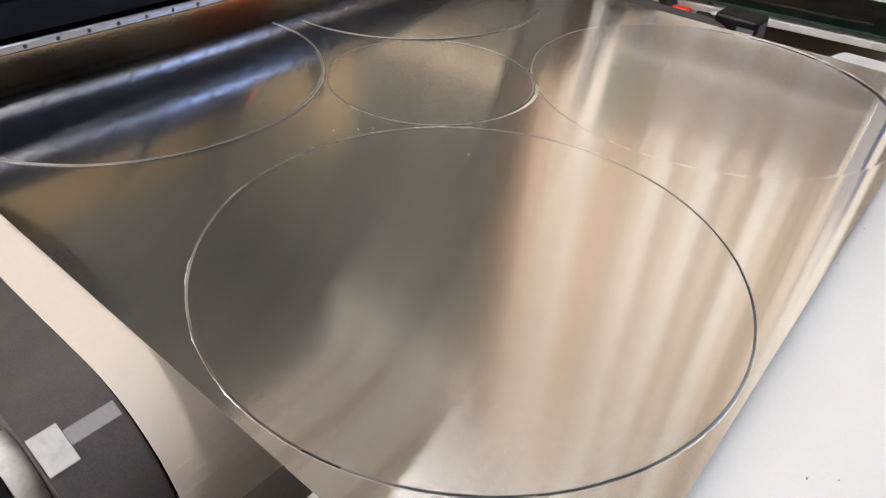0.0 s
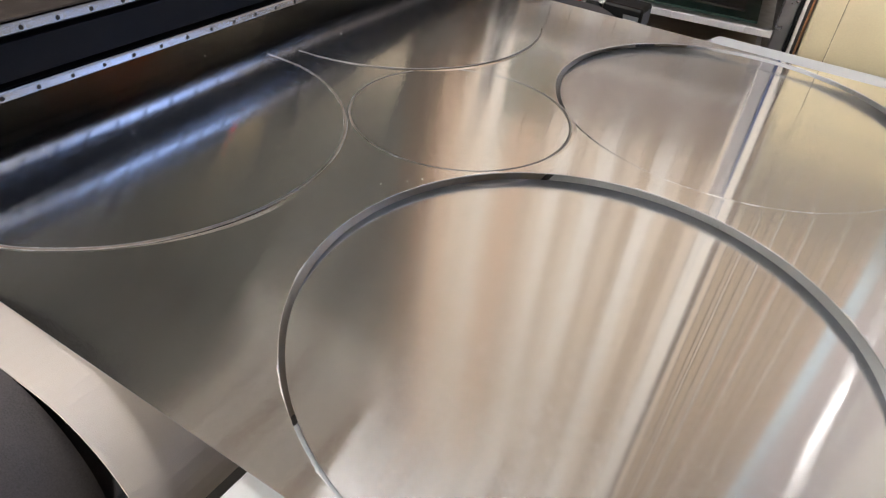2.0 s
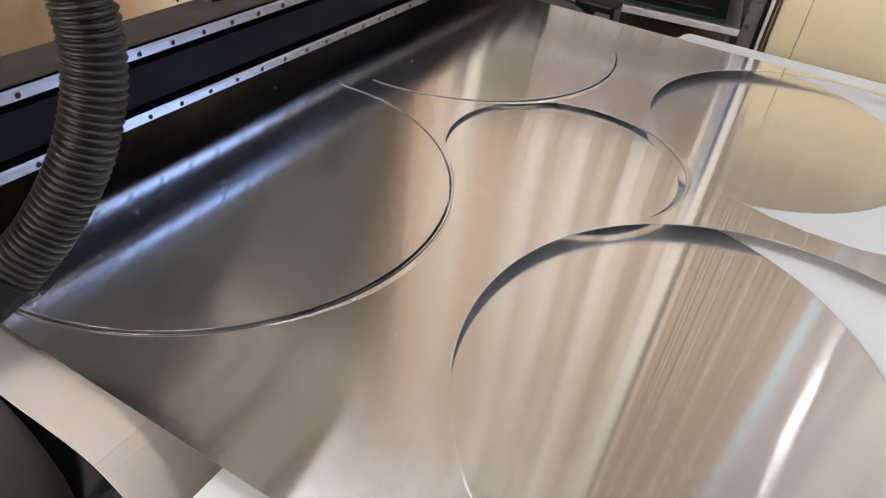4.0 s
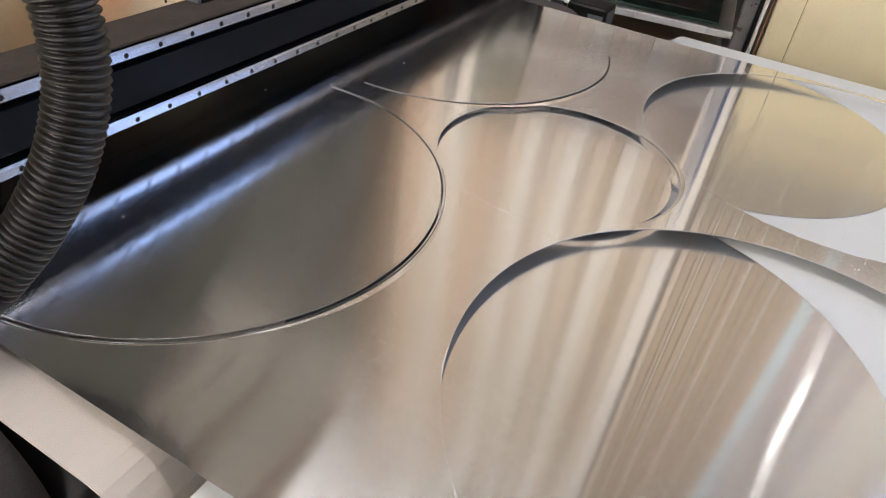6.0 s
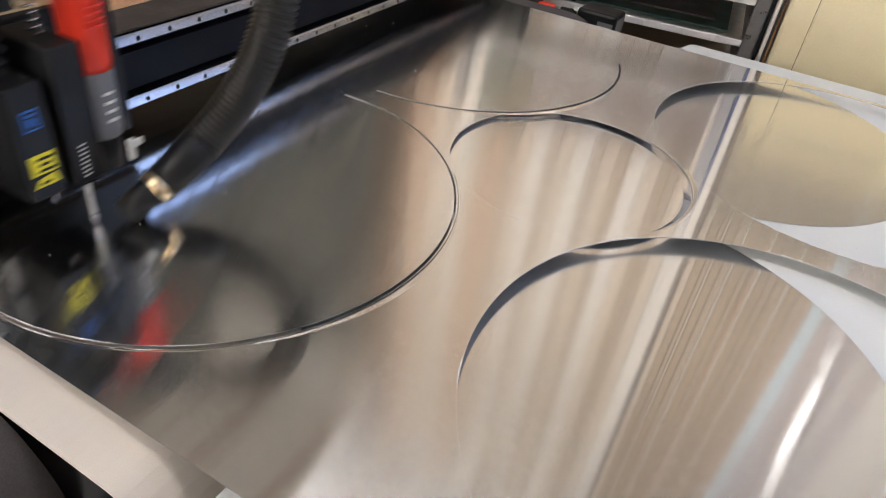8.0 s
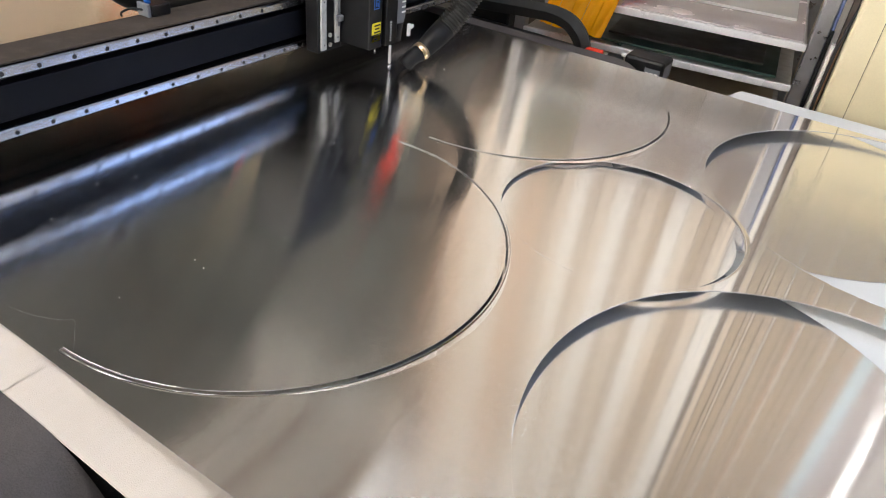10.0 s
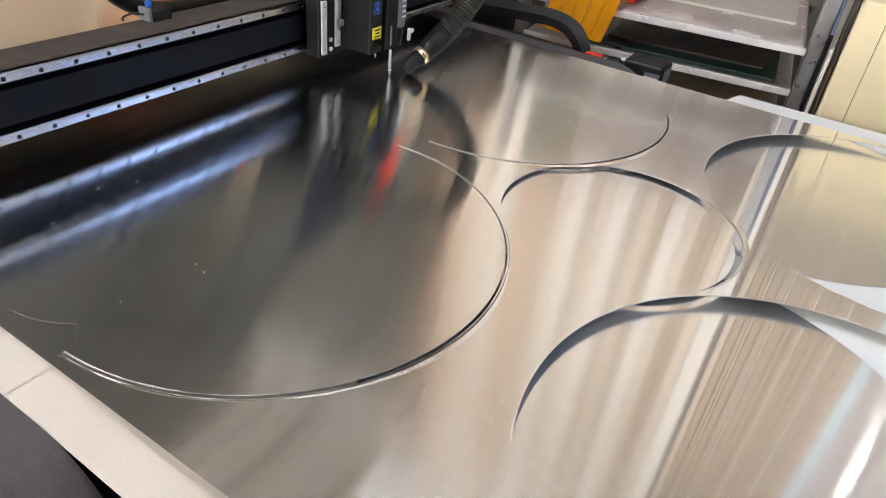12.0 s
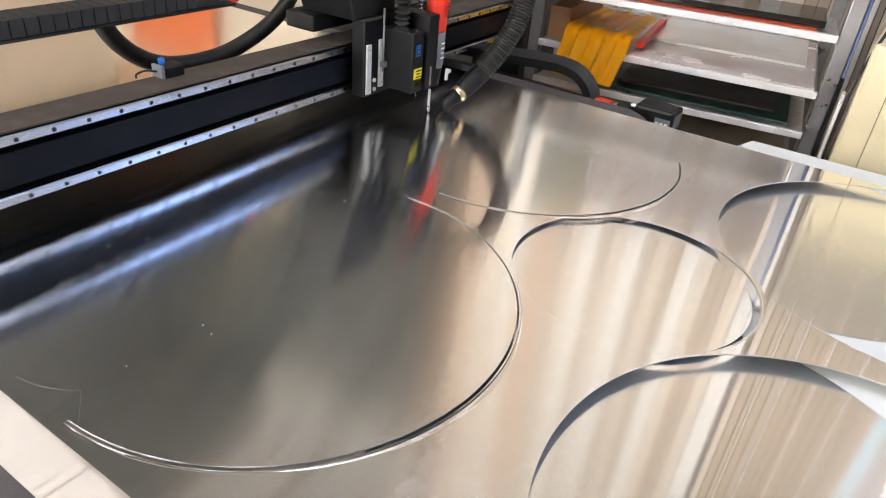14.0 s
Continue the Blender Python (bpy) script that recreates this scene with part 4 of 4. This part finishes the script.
def build_leaning_stock():
    for x, y, w, d, top, mat, label in ((-0.137, 2.02, 0.010, 0.03, 0.06, M_PAPER, "pale grey board strip leaning by the cabinet"),
                                         (-0.121, 1.98, 0.008, 0.05, 0.10, M_BROWN, "brown cardboard strip leaning by the cabinet")):
        tagged(mesh_ob("leaning_strip", box(x, x + w, y, y + d, 0, Z0 + top, 0.001), mat), label, "strip")


def build_cordless_tool():
    t = thing("cordless_tool", "black cordless tool with red trigger beside the table edge", "power tool")
    h = bezier([(-1.35, 1.68, Z0 + 0.012), (-1.1, 1.68, Z0 + 0.030), (-0.93, 1.68, Z0 + 0.041), (-0.86, 1.68, Z0 + 0.043), (-0.805, 1.68, Z0 + 0.030), (-0.765, 1.68, Z0 - 0.004), (-0.745, 1.68, Z0 - 0.05)], 10)
    part("handle", tube(h, 0.027, 6, radii=[0.030 - 0.004 * (i / len(h)) for i in range(len(h))]), M_RUBBER, t)
    part("motor_housing", tube([(-1.3, 1.68, Z0 - 0.055), (-0.9, 1.68, Z0 - 0.058), (-0.74, 1.68, Z0 - 0.06), (-0.66, 1.68, Z0 - 0.06)], 0.03, 18, radii=[0.03, 0.032, 0.03, 0.026]), M_BLACK, t, smooth=True)
    part("trigger", box(-0.735, -0.685, 1.655, 1.68, Z0 - 0.042, Z0 - 0.020, 0.004), M_RED, t, "red trigger")
    part("chrome_ring", tube([(-0.678, 1.675, Z0 - 0.055), (-0.668, 1.675, Z0 - 0.055)], 0.030, 18), M_GALV, t, "bright ring", True)
    part("knob", tube([(-0.662, 1.672, Z0 - 0.045), (-0.625, 1.672, Z0 - 0.038)], 0.024, 18, radii=[0.025, 0.020]), M_RUBBER, t, smooth=True)
    part("clip", box(-0.628, -0.60, 1.665, 1.68, Z0 - 0.020, Z0 - 0.012, 0.002), M_LABELW, t)
    b = part("battery", box(-0.615, -0.498, 1.66, 1.75, Z0 - 0.070, Z0 - 0.008, 0.008), M_BLACK, t)
    part("battery_side_label", box(-0.4979, -0.4972, 1.67, 1.74, Z0 - 0.06, Z0 - 0.02, 0.0002), M_GREYPL, b)
    part("battery_front_label", box(-0.55, -0.505, 1.6588, 1.6597, Z0 - 0.062, Z0 - 0.030, 0.0002), M_GREYPL, b)
    for k in range(3):
        part("lettering_bar", box(-0.546 + 0.013 * k, -0.537 + 0.013 * k, 1.6582, 1.6587, Z0 - 0.052, Z0 - 0.041, 0), M_LABELW, b)
    tray = thing("side_tray", "grey steel side tray along the table edge", "tray")
    part("tray_top", box(-1.6, -0.47, 1.615, 1.80, Z0 - 0.11, Z0 - 0.0902, 0.004), M_SIDE, tray)
    part("tray_front", box(-1.6, -0.47, 1.607, 1.6145, Z0 - 0.20, Z0 - 0.08, 0.002), M_SIDE, tray)
    for x in (-1.55, -0.5):
        part("tray_leg", box(x, x + 0.04, 1.70, 1.74, 0, Z0 - 0.11, 0.003), M_SIDE, tray)


build_room()
build_added_lamps()
build_wall_lamp()
table = build_cutting_table()
label = build_label()
receiving = build_receiving_table()
sheet, discs = build_sheet()
gantry = build_gantry()
head = build_head(gantry)
rack = build_rack()
turned = Matrix.Translation((-0.9, 2.06, 0)) @ pose(0, 0, 0, 0, 0, 8) @ Matrix.Translation((0.9, -2.06, 0))
for ob in [rack, build_film()] + build_rack_stock():
    ob.matrix_basis = turned @ ob.matrix_basis
build_cabinet()
build_cupboard()
build_reflection_board()
build_leaning_stock()
build_orange_panel()
build_cordless_tool()


# ---------------------------------------------------------------- what moves
def motions():
    feed = [(0.0, -0.5551), (1.0, -0.4077), (2.0, -0.2603), (3.0, -0.1128), (3.5, -0.045), (3.9, -0.004), (4.1, 0.0), (14.0, 0.0)]
    walk(sheet, [(t, pose(s, 0, Z0)) for t, s in feed])
    # each loose disc tips over the end roller before it lies on the lower table
    tips = ([(0.0, 0.0, 0.0), (0.9, 0.0, 0.0), (1.2, 0.2, -0.0015), (1.5, 0.45, -0.006), (1.8, 0.5, -0.0145), (2.0, 0.3, -0.0160), (2.2, 0.05, -0.0168), (2.5, 0, -0.0170), (3.0, 0, -0.0170), (4.0, 0, -0.0170), (14.0, 0, -0.0170)],
            [(0.0, 0.55, -0.0025), (0.9, 0.55, -0.003), (1.2, 0.55, -0.0045), (1.5, 0.5, -0.007), (1.8, 0.45, -0.012), (2.0, 0.35, -0.016), (2.2, 0.1, -0.0164), (2.5, 0, -0.0170), (3.0, 0, -0.0170), (4.0, 0, -0.0170), (14.0, 0, -0.0170)])
    slip = {0.0: -0.5551, 0.9: -0.4224, 1.2: -0.3782, 1.5: -0.334, 1.8: -0.292, 2.0: -0.262, 2.2: -0.244, 2.5: -0.236, 3.0: -0.232, 4.0: -0.219, 14.0: -0.219}
    for d, c, rows, dy in ((discs[0], C1, tips[0], 0.010), (discs[1], C3, tips[1], 0.035)):
        walk(d, [(t, pose(c[0] + slip[t], c[1] + dy * max(0, min(1, (t - 1.5) / 0.7)), Z0 + z, 0, tip, 0)) for t, tip, z in rows])
    small = [(0.0, -0.5551, 0, 0), (1.0, -0.4077, 0, 0), (2.0, -0.2603, 0, 0), (2.4, -0.2013, 0.7, -0.0028), (3.0, -0.1128, 1.2, -0.0045), (3.5, -0.047, 1.0, -0.0055), (3.9, -0.009, 0.2, -0.0072), (4.1, -0.007, 0, -0.0075), (14.0, -0.007, 0, -0.0075)]
    walk(discs[2], [(t, pose(C5[0] + s, C5[1] - (0.004 if t > 3.6 else 0), Z0 + z, 0, tip, 0)) for t, s, tip, z in small])
    reach = [(0.0, 0.085, 0.14, 0), (1.0, 0.12, 0.14, 0), (2.0, 0.14, 0.14, 1), (3.0, 0.17, 0.20, 1.5), (3.6, 0.20, 0.15, 2), (4.2, 0.25, 0.10, 2.2), (5.0, 0.285, 0.06, 2.4), (14.0, 0.285, 0.06, 2.4)]
    shapes = [(t, belt_tongue(*form)) for t, *form in reach]
    for k, ob in enumerate(TONGUE):
        walk(ob, [(t, pose(pts[k][0], 0, Z0 + pts[k][1], 0, pts[k][2], 0)) for t, pts in shapes])
    turn = [(0.0, 31), (0.25, 48), (0.5, 65), (0.75, 82), (1.0, 99), (1.5, 133), (2.0, 150), (14.0, 150)]
    walk(label, [(t, pose(-0.62, -0.128, Z0 - 0.137, 0, a, 0)) for t, a in turn])
    along = [(0.0, -0.8023 - 0.5551), (1.0, -1.21), (2.0, -1.0626), (3.0, -0.9151), (3.5, -0.8473), (3.9, -0.8063), (4.1, -0.8023), (7.6, -0.8023),
             (7.8, -0.84), (8.0, -0.883), (8.5, -1.018), (9.0, -1.122), (9.2, -1.131), (14.0, -1.131)]
    walk(gantry, [(t, pose(x, 0, 0)) for t, x in along])
    across = [(0.0, -1.193), (7.5, -1.193), (7.65, -1.14), (7.8, -1.03), (8.0, -0.87), (8.2, -0.69), (8.5, -0.43), (8.8, -0.18), (9.0, -0.07), (9.2, -0.035), (13.0, -0.035), (13.3, 0.0), (14.0, 0.085)]
    walk(head, [(t, pose(0, 1.048 + y, 0)) for t, y in across])


motions()
